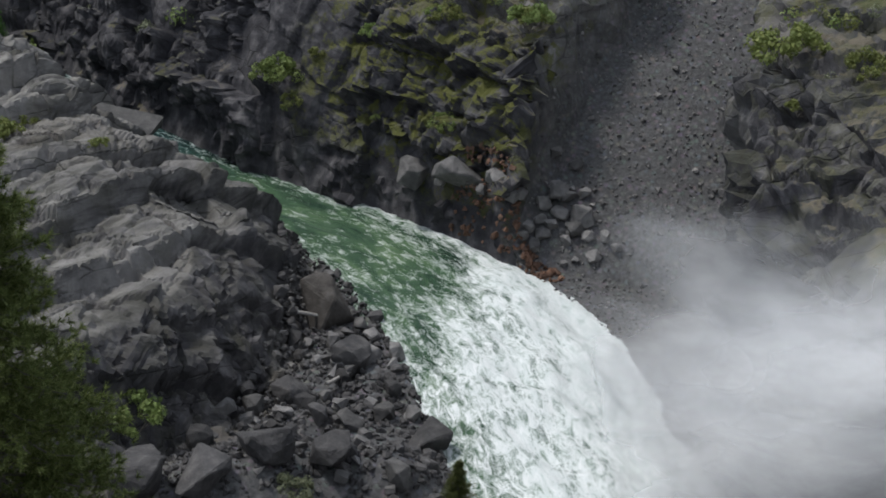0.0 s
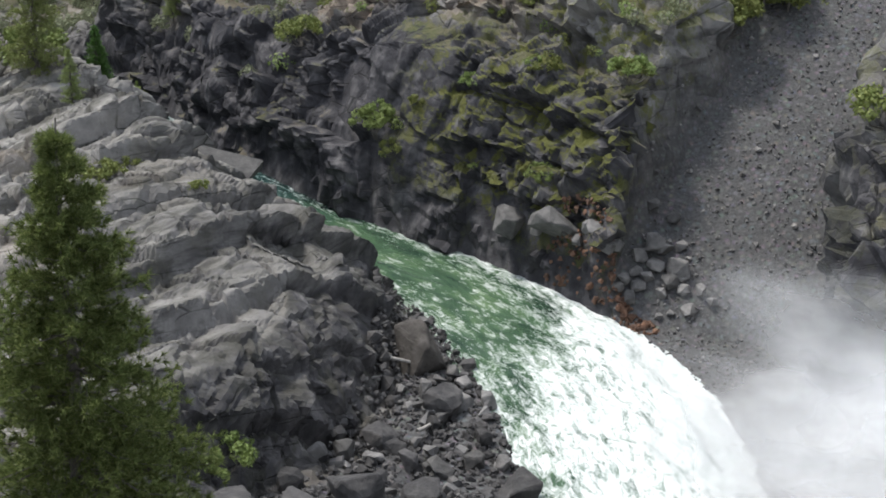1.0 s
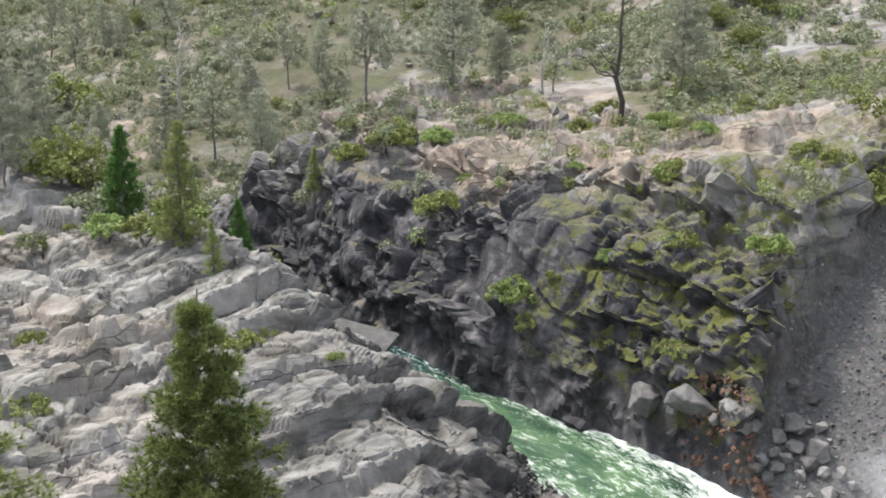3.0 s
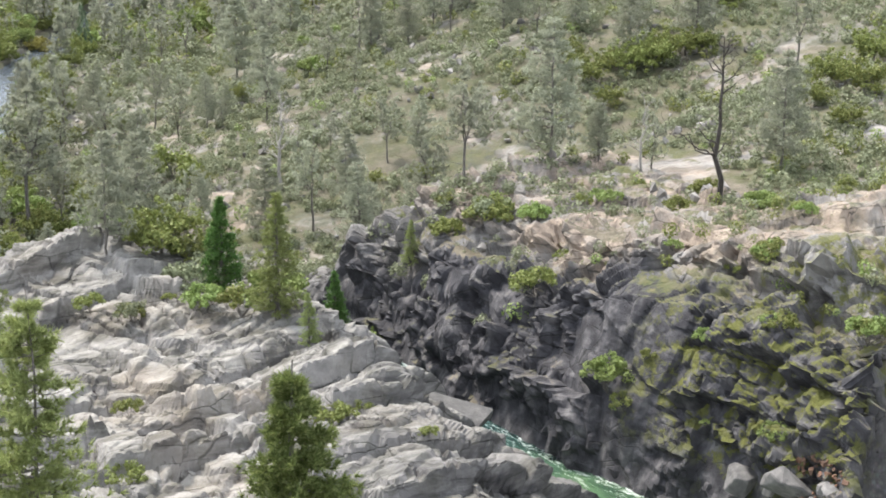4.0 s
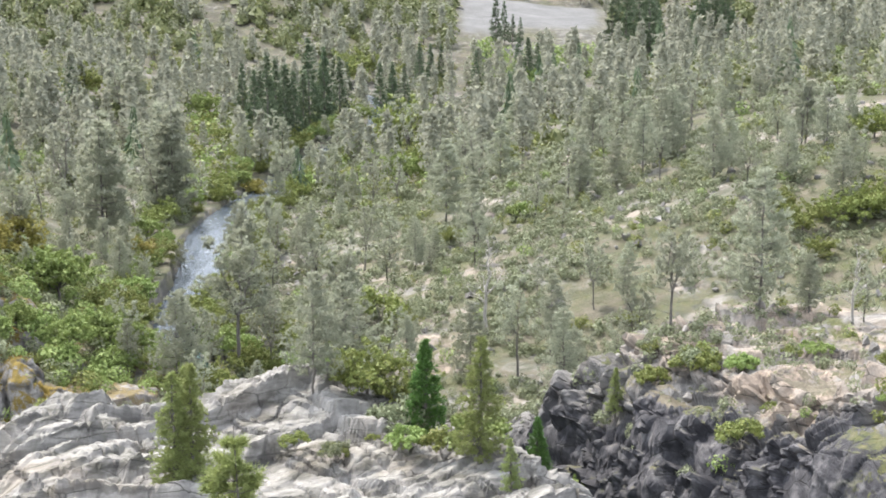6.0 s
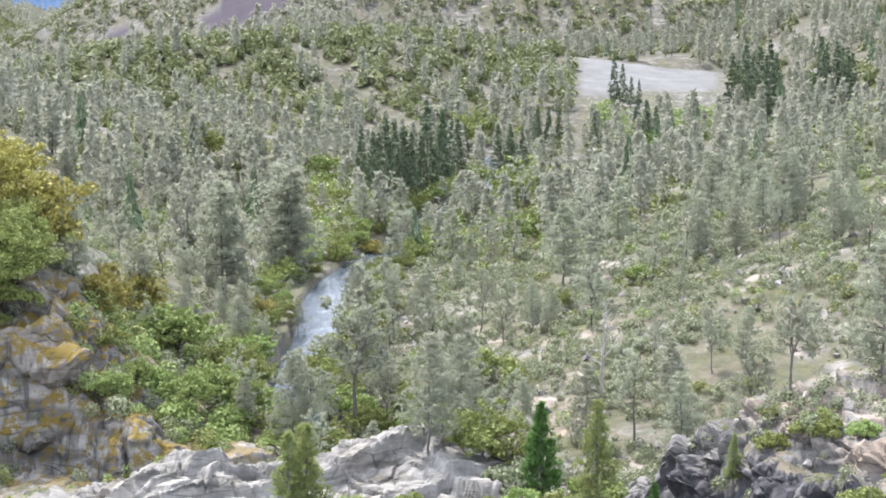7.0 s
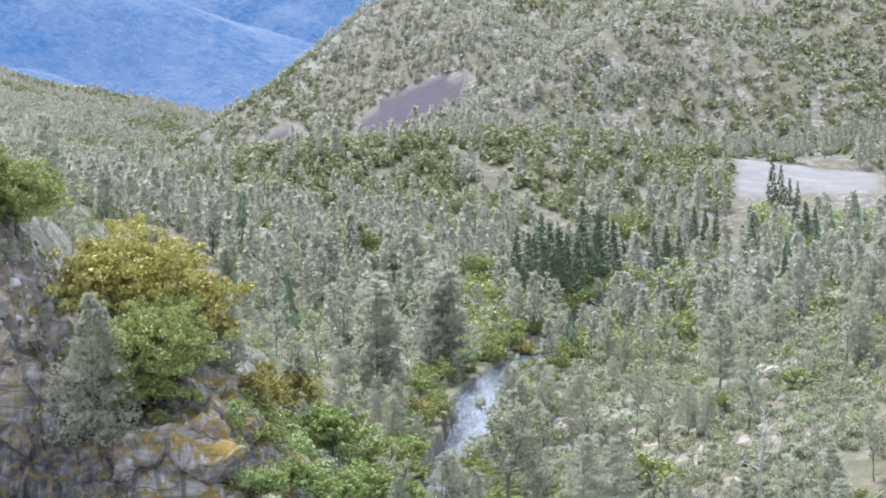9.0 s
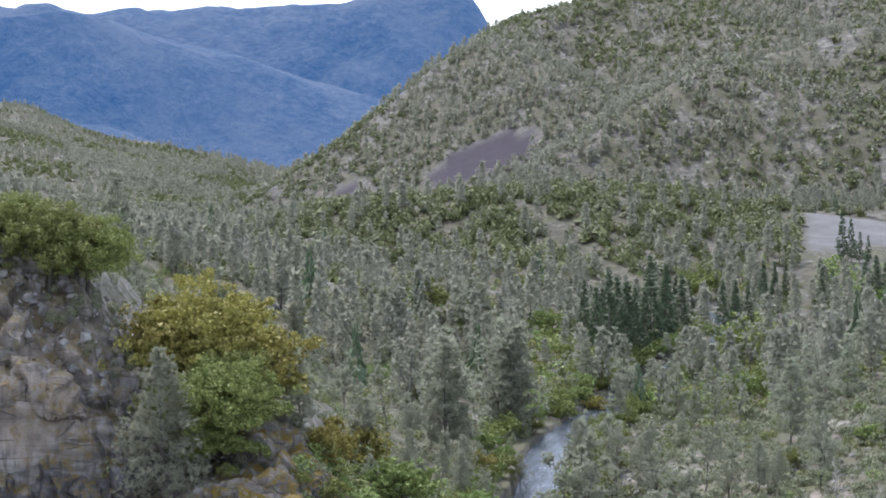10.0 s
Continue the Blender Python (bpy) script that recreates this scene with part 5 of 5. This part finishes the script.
# a pale tilted slab at the water's edge
slab_bm = bmesh.new()
bmesh.ops.create_cube(slab_bm, size=1)
bmesh.ops.bevel(slab_bm, geom=slab_bm.edges[:], offset=0.03, segments=2, affect="EDGES")
for v in slab_bm.verts:
    v.co += Vector((0.10 * v.co.y, 0.08 * v.co.x, 0)) + Vector((noise.noise(v.co * 3), noise.noise(v.co * 3 + Vector((5, 0, 0))), 0)) * 0.04
slab_me = bpy.data.meshes.new("rock_slab")
slab_bm.to_mesh(slab_me)
slab_bm.free()
slab_me.materials.append(ROCK_GREY)
SLAB_AT = (58.6, 176.0, 7.2)
slab = tagged(new("rock_slab", slab_me), "flat pale tilted rock slab beside the river", "rock slab")
slab.matrix_world = pose(*SLAB_AT, 14, 12, -35) @ Matrix.Diagonal((7.5, 5.0, 1.1, 1))
# driftwood
for ax, ay, bx, by in ((60.9, 134.4, 65.3, 133.5), (58.3, 122.8, 61.4, 124.1)):
    w = Wood()
    w.limb(bend(np.random.default_rng(3), (ax, ay, ground_z(ax, ay) + 0.5), (bx, by, ground_z(bx, by) + 0.5), 6, wob=0.012), 0.2, 0.13, 8)
    me = w.mesh("driftwood_log")
    me.materials.append(BARK_DEAD)
    tagged(new("driftwood_log", me), "bleached straight driftwood log lying among boulders", "log", "driftwood logs")

# ---- stones of the gravel bar and of the talus chute ----
STONES = [rock_mesh(s, 11) for s in range(70, 76)]


def stone_field(test, n, lo, hi, sizes, seed):
    """Random places inside a box that pass the test, with sizes, small ones the most."""
    r = np.random.default_rng(seed)
    x, y = r.uniform(lo[0], hi[0], n * 4), r.uniform(lo[1], hi[1], n * 4)
    ok = test(x, y)
    x, y = x[ok][:n], y[ok][:n]
    s = sizes[0] + (sizes[1] - sizes[0]) * r.uniform(0, 1, len(x)) ** 3
    return x, y, land(x, y)[0], s


def on_bar(x, y):
    dl, side = river_place(x, y)
    return (side < 0) & (dl > -1.0) & (line_place(x, y, DOME_FOOT) > -2.5) & (y > 96) & (x > 30) & (x < 76)


def on_chute(x, y):
    return land(x, y)[4] > 0.4


def joined_stones(name, field, mat, label, seed):
    """Countless small stones as one mesh."""
    r = np.random.default_rng(seed)
    V, T, n = [], [], 0
    base = []
    for me in STONES:
        co = np.array([v.co[:] for v in me.vertices])
        tr = np.array([t.vertices[:] for t in me.polygons if len(t.vertices) == 3])
        base.append((co, tr))
    for x, y, z, s in zip(*field):
        co, tr = base[r.integers(len(base))]
        q = np.array(Euler(r.uniform(0, 6.28, 3)).to_matrix())
        V.append(co @ q.T * s + [x, y, z + 0.15 * s])
        T.append(tr + n)
        n += len(co)
    me = tri_mesh(name, np.concatenate(V), np.concatenate(T))
    me.materials.append(mat)
    return tagged(new(name, me), label, "stones", kind="stuff")


def stone_parts(field, parent, mats, seed):
    r = np.random.default_rng(seed)
    pool = [copy_with(m, mats[i % len(mats)]) for i, m in enumerate(STONES)]
    for x, y, z, s in zip(*field):
        o = new("stone", pool[r.integers(len(pool))])
        o.parent = parent
        o.matrix_world = pose(x, y, z + 0.2 * s, *r.uniform(-30, 30, 2), r.uniform(0, 360)) @ Matrix.Diagonal((s, s, s, 1))


stone_parts(stone_field(on_bar, 300, (44, 99), (76, 156), (0.7, 1.9), 1), ground, (ROCK_GREY, ROCK_DARK, ROCK_DARK), 1)
joined_stones("gravel_stones", stone_field(on_bar, 5200, (36, 97), (76, 162), (0.22, 0.9), 2), ROCK_DARK, "dark grey cobbles and stones of the gravel bar", 2)
stone_parts(stone_field(on_chute, 300, (88, 118), (150, 190), (0.35, 1.1), 3), wall, (ROCK_GREY, ROCK_PALE, ROCK_GREY), 3)
joined_stones("talus_stones", stone_field(on_chute, 7000, (86, 116), (155, 200), (0.12, 0.5), 4), ROCK_GREY, "dark grey loose stones of the talus chute", 4)
foot = lambda x, y: (river_place(x, y)[0] > 0.1) & (river_place(x, y)[0] < 2.4) & (river_place(x, y)[1] > 0)
joined_stones("rust_stones", stone_field(foot, 260, (84, 132), (94, 147), (0.4, 1.2), 6), ROCK_RUST, "rust-red stones at the water's edge", 6)

slope = lambda x, y: (river_place(x, y)[0] > 8) & (river_place(x, y)[1] > 0) & (fbm(x / 22, y / 22, octaves=3, seed=55) > 0.0)
joined_stones("slope_stones", stone_field(slope, 2000, (20, 190), (260, 520), (0.35, 2.6), 7), ROCK_SLOPE, "pale granite stones strewn over the shrubby slope", 7)

joined_stones("hillside_stones", stone_field(lambda x, y: y + 0.2 * x < 296, 620, (-80, 284), (-46, 312), (0.5, 2.6), 8), ROCK_PALE, "pale broken stones spilling down the bluff", 8)

# ---- spray over the outlet pool ----
def spray():
    """Drifting veils of spray, one behind another, thick in the middle and thin at the rims."""
    g = 44
    lin = np.linspace(-1, 1, g)
    ux, uz = np.meshgrid(lin, lin)
    V, Q, D = [], [], []
    n = 0
    right, away = np.array([0.742, -0.670, 0]), np.array([0.670, 0.742, 0])
    for k, (depth, thick) in enumerate(((-9, 0.42), (-6, 0.52), (-3, 0.62), (0, 0.68), (3, 0.68), (6, 0.62), (10, 0.45))):
        half, tall = 22 + 0.25 * depth, 19 + 0.3 * depth
        lump = fbm(ux * 2.2 + 3.1 * k, uz * 2.2 - 1.7 * k, octaves=4, seed=95)
        roll = 2.2 * fbm(ux * 1.5 + k, uz * 1.5 + 2 * k, octaves=2, seed=96)
        c = np.array([76.5, 77.5, 15.5]) + away * depth
        p = c + (ux * half)[..., None] * right + (roll + 3 * ux ** 2 - 0.62 * tall * uz)[..., None] * away + (uz * tall)[..., None] * np.array([0, 0, 1.0])
        V.append(p.reshape(-1, 3))
        rr = np.hypot(ux * 1.12, np.where(uz > 0, uz * 1.15, uz * 0.8))
        body = ramp(1.0 - rr + 0.34 * lump, 0.05, 0.75) * ramp(1 - np.maximum(np.abs(ux), np.abs(uz)), 0.0, 0.18)
        D.append((thick * body).ravel())
        i = np.arange(g * g).reshape(g, g) + n
        Q.append(np.stack([i[:-1, :-1], i[:-1, 1:], i[1:, 1:], i[1:, :-1]], -1).reshape(-1, 4))
        n += g * g
    V, Q, D = np.concatenate(V), np.concatenate(Q), np.concatenate(D)
    me = tri_mesh("spray", V, np.concatenate([Q[:, [0, 1, 2]], Q[:, [0, 2, 3]]]), True)
    at = me.attributes.new("thick", "FLOAT", "POINT")
    at.data.foreach_set("value", D.astype(np.float32))
    m, nt, bs = nodes_of("white_spray")
    pos = nt.nodes.new("ShaderNodeNewGeometry").outputs["Position"]
    bs.inputs["Base Color"].default_value = (0.95, 0.96, 0.97, 1)
    bs.inputs["Roughness"].default_value = 1.0
    bs.inputs["Specular IOR Level"].default_value = 0.0
    tr = nd(nt, "ShaderNodeBsdfTranslucent", Color=(0.96, 0.97, 0.98, 1))
    both = nd(nt, "ShaderNodeMixShader", [(1, bs.outputs[0]), (2, tr.outputs[0])])
    both.inputs[0].default_value = 0.55
    clear = nt.nodes.new("ShaderNodeBsdfTransparent")
    puff = steps(nt, noise_fac(nt, pos, 0.22, 5, 0.6), [(0.3, grey(0.6)), (0.65, grey(1))])
    mix = nd(nt, "ShaderNodeMixShader", [(0, fmath(nt, "MULTIPLY", attribute(nt, "thick"), puff)), (1, clear.outputs[0]), (2, both.outputs[0])])
    nt.links.new(mix.outputs[0], nt.nodes["Material Output"].inputs[0])
    me.materials.append(m)
    return tagged(new("spray_cloud", me), "white cloud of spray drifting over the river", "spray", kind="stuff")


spray()


# ---- the woods that nobody could count ----
def ground_many(x, y):
    """The plain ground's height at many points."""
    i = np.clip(np.searchsorted(ys, y), 1, len(ys) - 1)
    j = np.clip(np.searchsorted(xs, x), 1, len(xs) - 1)
    fy = (y - ys[i - 1]) / (ys[i] - ys[i - 1])
    fx = (x - xs[j - 1]) / (xs[j] - xs[j - 1])
    return (1 - fy) * ((1 - fx) * FZ[i - 1, j - 1] + fx * FZ[i - 1, j]) + fy * ((1 - fx) * FZ[i, j - 1] + fx * FZ[i, j])


def wedge(r, n, near, far, a0, a1):
    """Random points of the valley between two distances and two bearings."""
    d = np.sqrt(r.uniform(near ** 2, far ** 2, n))
    a = np.radians(r.uniform(a0, a1, n))
    return d * np.sin(a), d * np.cos(a)


def tuft_tree(r, x, y, z, h, form, per, size):
    """Many small crowns at once: triangles over cones or balls."""
    n = len(x)
    f = r.uniform(0, 1, (n, per))
    a = r.uniform(0, 2 * math.pi, (n, per))
    if form == "cone":
        whorl = 0.84 + 0.16 * np.cos(2 * math.pi * f * r.integers(5, 9, (n, 1)))
        rad = h[:, None] * (0.025 + 0.21 * np.minimum(1, 4 * f + 0.3) * (1 - f) ** 0.62) * r.uniform(0.45, 1.08, (n, per)) * whorl
        up = h[:, None] * (0.18 + 0.84 * f)
    else:
        rad = h[:, None] * 0.55 * np.sqrt(1 - (2 * f - 1) ** 2 * 0.9) * r.uniform(0.5, 1.1, (n, per))
        up = h[:, None] * (0.12 + 0.85 * f)
    p = np.stack([x[:, None] + rad * np.cos(a), y[:, None] + rad * np.sin(a), z[:, None] + up], -1).reshape(-1, 3)
    s = size * np.repeat(h, per)[:, None] * r.uniform(0.6, 1.4, (len(p), 1))
    if form == "cone":
        out = np.stack([np.cos(a), np.sin(a), 0.55 + 0 * a], -1).reshape(-1, 3)
        face = unit(unit(out) + 1.1 * r.normal(size=p.shape))
        e = unit(np.cross(face, r.normal(size=p.shape)))
        d = np.cross(face, e)
    else:
        out = np.stack([np.cos(a), np.sin(a), 2.4 * f - 0.9], -1).reshape(-1, 3)
        face = unit(unit(out) + 0.4 * r.normal(size=p.shape))
        e = unit(np.cross(face, r.normal(size=p.shape)))
        d = np.cross(face, e)
    k = 0.8 if form == "cone" else 1.0
    return np.stack([p - e * s * 0.5 * k, p + e * s * 0.5 * k, p + d * s * 1.2], 1).reshape(-1, 3)


def skirt_tree(r, x, y, z, h, form, layers, per):
    """Many small crowns at once: ragged overlapping skirts of foliage round each stem."""
    n = len(x)
    out = []
    lean = r.normal(size=(n, 2)) * 0.02 * h[:, None]
    lump = r.uniform(0.75, 1.25, (n, layers))
    for i in range(layers):
        f = i / layers
        if form == "fir":
            rad, low, top = 0.17 * (1 - f) ** 0.9 + 0.015, 0.10 + 0.82 * f, 0.10 + 0.82 * f + 1.5 / layers
        else:
            rad, low, top = 0.62 * math.sqrt(max(0.05, math.sin(math.pi * (0.22 + 0.70 * f)))), 0.04 + 0.72 * f, 0.04 + 0.72 * f + 1.5 / layers
        a = r.uniform(0, 2 * math.pi, (n, 1)) + np.arange(per) * 2 * math.pi / per + r.normal(size=(n, per)) * 0.3
        da = (2.2 if per < 8 else 1.5) / per * r.uniform(0.7, 1.3, (n, per))
        rr = rad * h[:, None] * lump[:, i:i + 1]
        cx = x[:, None] + lean[:, :1] * f + 0 * a
        cy = y[:, None] + lean[:, 1:] * f + 0 * a
        up = (z + min(top, 1.0) * h)[:, None] + r.normal(size=a.shape) * 0.02 * h[:, None]
        apex = np.stack([cx + 0.25 * rr * np.cos(a), cy + 0.25 * rr * np.sin(a), up], -1)
        rims = []
        for sgn in (-1, 1):
            q = rr * r.uniform(0.6, 1.35, a.shape)
            rims.append(np.stack([cx + q * np.cos(a + sgn * da), cy + q * np.sin(a + sgn * da), (z + low * h)[:, None] + r.normal(size=a.shape) * 0.035 * h[:, None]], -1))
        out.append(np.stack([apex, rims[0], rims[1]], -2).reshape(-1, 3))
    return np.concatenate(out)


def clump_trees(r, x, y, h):
    """Round crowns: a ragged core under many small leaf clumps."""
    z = ground_many(x, y) - 1
    return [skirt_tree(r, x, y, z - 0.05 * h, 0.8 * h, "oak", 3, 6), tuft_tree(r, x, y, z, h, "ball", 84, 0.14)]


def far_trunks(x, y, z, h):
    """Thin stems under the far pines."""
    b = np.stack([x, y, z - 0.5], -1)
    w = 0.014 * h[:, None]
    t = np.stack([x, y, z + 0.55 * h], -1)
    return np.stack([b + w * [1, 0.3, 0], b - w * [1, 0.3, 0], t], 1).reshape(-1, 3)


def woods(name, parts_, mat, label, category):
    me = loose(name, np.concatenate(parts_))
    me.materials.append(mat)
    return tagged(new(name, me), label, category, kind="stuff")


def open_ground(x, y, margin=4):
    dl, side = river_place(x, y)
    bare = (side < 0) & (y < 238) & (x > -60)
    sandy = (np.abs(x - 0.25 * y) < 0.046 * y) & (y - 0.4 * (x - 200) > 876) & (y < 1062)
    az = np.degrees(np.arctan2(x, y))
    glade = ((az > 11.6) & (az < 17.2) & (y > 745) & (y < 930)) | ((az > 3) & (az < 10.5) & (y > 480) & (y < 610) & (fbm(x / 7, y / 7, octaves=2, seed=20) > -0.25))
    return (dl > margin) & ~bare & ~sandy & ~glade & (land(x, y)[4] < 0.1)


def off_scree(x, y):
    return (np.hypot((x - 35) / 1.5, (y - 1508) * 1.1) < 36) | (np.hypot((x + 82) / 1.2, (y - 1555) * 0.8) < 14)


def bare_ledge(x, y, r):
    """Bare granite treads, where only a few shrubs have taken root."""
    ledge = dict(masks(x, y)[0])["ledge"]
    return ledge > r.uniform(0.15, 1.9, len(x))


r = np.random.default_rng(77)
# pines of the middle distance, each a tree of its own
x, y = wedge(r, 800, 250, 480, -12, 36)
keep = open_ground(x, y, 7) & (fbm(x / 45, y / 45, octaves=2, seed=71) + 0.25 * (y < 420) * (x < 60) > -0.12) & ~((y < 330) & (x > 90)) & ~((x < 0) & (y < 300))
pine_rows = []
for px_, py_, h in zip(x[keep], y[keep], r.uniform(7, 19, keep.sum())):
    if all((px_ - q[0]) ** 2 + (py_ - q[1]) ** 2 > (0.3 * (h + q[2]) / 2 + 2.2) ** 2 for q in pine_rows):
        pine_rows.append((float(px_), float(py_), float(h)))
stand("grey", pine_rows[:130])
# brush between them
brush = {"sage": [], "olive": [], "lime": []}
for kind, n, near, far, share in (("sage", 9000, 205, 620, 0.5), ("olive", 4200, 205, 900, 0.3), ("lime", 1500, 205, 900, 0.2)):
    x, y = wedge(r, n, near, far, -14, 40)
    k = open_ground(x, y, 2) & ~bare_ledge(x, y, r) & (fbm(x / 14, y / 20, octaves=3, seed=81 + len(kind)) > -0.2) & ~((river_place(x, y)[0] < 42) & (y < 250) & (x > 60) & (r.uniform(0, 1, n) < 0.3))
    x, y = x[k], y[k]
    h = r.uniform(0.8, 3.0, len(x)) * (1 + 0.5 * (y > 420))
    z = np.where(y < 262, land(x, y)[0], ground_many(x, y)) - 0.1 * h
    brush[kind].append(tuft_tree(r, x, y, z, h, "ball", 110, 0.13))
x, y = wedge(r, 13000, 222, 440, 4, 40)
k = open_ground(x, y, 3) & (fbm(x / 9, y / 13, octaves=3, seed=83) > -0.25) & ~bare_ledge(x, y, r)
x, y = x[k], y[k]
h = r.uniform(0.45, 2.1, len(x))
brush["sage"].append(tuft_tree(r, x, y, np.where(y < 262, land(x, y)[0], ground_many(x, y)) - 0.1 * h, h, "ball", 70, 0.17))
# shrubs on the bench over the gorge wall
x, y = wedge(r, 2600, 125, 262, 14, 46)
dl, side = river_place(x, y)
k = (side > 0) & (dl > 12) & (land(x, y)[4] < 0.05) & (fbm(x / 11, y / 11, octaves=3, seed=91) > -0.02) & ~bare_ledge(x, y, r)
x, y = x[k], y[k]
h = r.uniform(0.5, 2.1, len(x))
z, pick = land(x, y)[0] - 0.25, r.uniform(0, 1, len(x))
for kind, lo, hi in (("sage", 0, 0.42), ("olive", 0.42, 0.8), ("lime", 0.8, 1.0)):
    k = (pick >= lo) & (pick < hi)
    brush[kind].append(tuft_tree(r, x[k], y[k], z[k], h[k], "ball", 110, 0.13))
x, y = wedge(r, 900, 465, 640, 2, 11)
k = river_place(x, y)[0] > 3
x, y = x[k], y[k]
h = r.uniform(1.5, 5.0, len(x))
for kind, part_ in (("lime", r.uniform(0, 1, len(x)) < 0.5),):
    brush["lime"].append(tuft_tree(r, x[part_], y[part_], ground_many(x[part_], y[part_]) - 0.3, h[part_], "ball", 40, 0.2))
    brush["olive"].append(tuft_tree(r, x[~part_], y[~part_], ground_many(x[~part_], y[~part_]) - 0.3, h[~part_], "ball", 40, 0.2))
x, y = r.uniform(-24, 18, 420), r.uniform(264, 345, 420)
k = (river_place(x, y)[0] > 2.5) & (river_place(x, y)[1] < 0) & (x > -26 + 0.10 * (y - 264))
x, y = x[k], y[k]
h, pick = r.uniform(1.6, 4.6, len(x)), r.uniform(0, 1, len(x))
for kind, lo, hi in (("lime", 0, 0.5), ("sage", 0.5, 0.8), ("olive", 0.8, 1.0)):
    k = (pick >= lo) & (pick < hi)
    brush[kind].append(tuft_tree(r, x[k], y[k], np.maximum(ground_many(x[k], y[k]), land(x[k], y[k])[0]) - 0.2 * h[k], h[k], "ball", 300, 0.09))
# a green meadow edge below the gravel bank, and brush on the bluff
az, d = np.radians(r.uniform(12.3, 16.6, 90)), r.uniform(760, 850, 90)
x, y = d * np.sin(az), d * np.cos(az)
brush["lime"].append(tuft_tree(r, x, y, ground_many(x, y) - 0.5, r.uniform(3.5, 8, 90), "ball", 90, 0.13))
x, y = r.uniform(-78, -50, 60), r.uniform(288, 305, 60)
h = r.uniform(1.0, 2.8, 60)
brush["sage"].append(tuft_tree(r, x, y, land(x, y)[0] - 0.2 * h, h, "ball", 260, 0.09))
woods("sage_brush", brush["sage"], F_SAGE, "grey-green low brush over the rocky slopes", "brush")
woods("olive_brush", brush["olive"], F_OAK, "olive-green low shrubs over the rocky slopes", "brush")
woods("green_brush", brush["lime"], F_LIME, "bright green low shrubs among the brush", "brush")
# farther woods
x, y = wedge(r, 6500, 470, 1350, -18, 34)
k = open_ground(x, y, 3)
x, y = x[k], y[k]
oak_hill = np.exp(-((x - 45) / 175) ** 2 - ((y - 980) / 150) ** 2) > 0.35
pick = r.uniform(0, 1, len(x))
g = (~oak_hill & (pick < 0.42)) | (oak_hill & (pick < 0.16))
hg = r.uniform(9, 20, g.sum())
greys = [tuft_tree(r, x[g], y[g], ground_many(x[g], y[g]), hg, "cone", 250, 0.072)]
stems = [far_trunks(x[g], y[g], ground_many(x[g], y[g]), hg)]
o = (oak_hill & (pick < 0.4)) | (~oak_hill & (pick > 0.78))
hill_scrub = oak_hill & (pick >= 0.4)
scrub = clump_trees(r, x[hill_scrub], y[hill_scrub], r.uniform(3, 9, hill_scrub.sum()))
hx, hy = r.normal(45, 120, 700), r.normal(960, 75, 700)
k = open_ground(hx, hy)
hx, hy = hx[k], hy[k]
oaks = clump_trees(r, hx, hy, r.uniform(4, 11, len(hx))) + clump_trees(r, x[o], y[o], r.uniform(4, 9.5, o.sum()))
d = ~oak_hill & (pick > 0.62) & (pick < 0.65)
darks = [skirt_tree(r, x[d], y[d], ground_many(x[d], y[d]), r.uniform(13, 22, d.sum()), "fir", 11, 9)]
x, y = wedge(r, 16000, 1250, 2500, -17, 22)
x2, y2 = wedge(r, 3500, 2300, 3060, -17, -3)
x, y = np.concatenate([x, x2]), np.concatenate([y, y2])
k = (open_ground(x, y, 3) | (y > 1700)) & ((land(x, y)[0] > 2) | (y > 1700)) & ~off_scree(x, y)
x, y = x[k], y[k]
f = fbm(x / 90, y / 160, octaves=3, seed=88) + r.normal(size=len(x)) * 0.25
g, o = f > 0.0, f <= 0.0
x3, y3 = wedge(r, 19000, 1250, 2300, -10, 22)
k = ~off_scree(x3, y3) & (fbm(x3 / 55, y3 / 130, octaves=3, seed=89) > -0.8)
x3, y3 = x3[k], y3[k]
scrub.append(tuft_tree(r, x3, y3, ground_many(x3, y3) - 0.5, r.uniform(2.5, 6, len(x3)), "ball", 15, 0.38))
greys.append(tuft_tree(r, x[g], y[g], ground_many(x[g], y[g]), r.uniform(6, 13, g.sum()), "cone", 44, 0.17))
oaks.append(tuft_tree(r, x[o], y[o], ground_many(x[o], y[o]) - 1, r.uniform(3.5, 8.0, o.sum()), "ball", 30, 0.28))
woods("far_stems", stems, BARK_DARK, "thin dark trunks under the far pines", "woods")
woods("far_pine_woods", greys, F_GREY_FAR, "grey-green pine woods over the far valley", "woods")
woods("far_oak_woods", oaks, F_FAR_OAK, "olive-green oak woods over the far slopes", "woods")
woods("far_scrub", scrub, F_HILL, "dark grey-green scrub over the mountain sides", "woods")
woods("far_conifer_woods", darks, F_DARK, "dark green tall conifers on the valley floor", "woods")

# leafy trees along the river's bends
bank = {"olive": [], "lime": [], "grey": []}
for i, (cx, cy, hw) in enumerate(zip(*(np.interp(np.linspace(262, 600, 90), np.array(RIVER)[:, 1], np.array(RIVER)[:, k]) for k in range(3)))):
    for sgn in (-1, 1):
        if sgn < 0 and 345 < cy < 480 and i % 3:
            continue
        off = sgn * (hw + r.uniform(2.0, 9.0))
        kind = ("olive", "olive", "olive", "grey", "lime")[r.integers(5)]
        bank[kind].append((float(cx + off), float(cy + r.uniform(-2, 2)), float(r.uniform(9, 16) if kind == "grey" else r.uniform(4, 8))))
for kind, rows_ in bank.items():
    stand(kind, rows_)
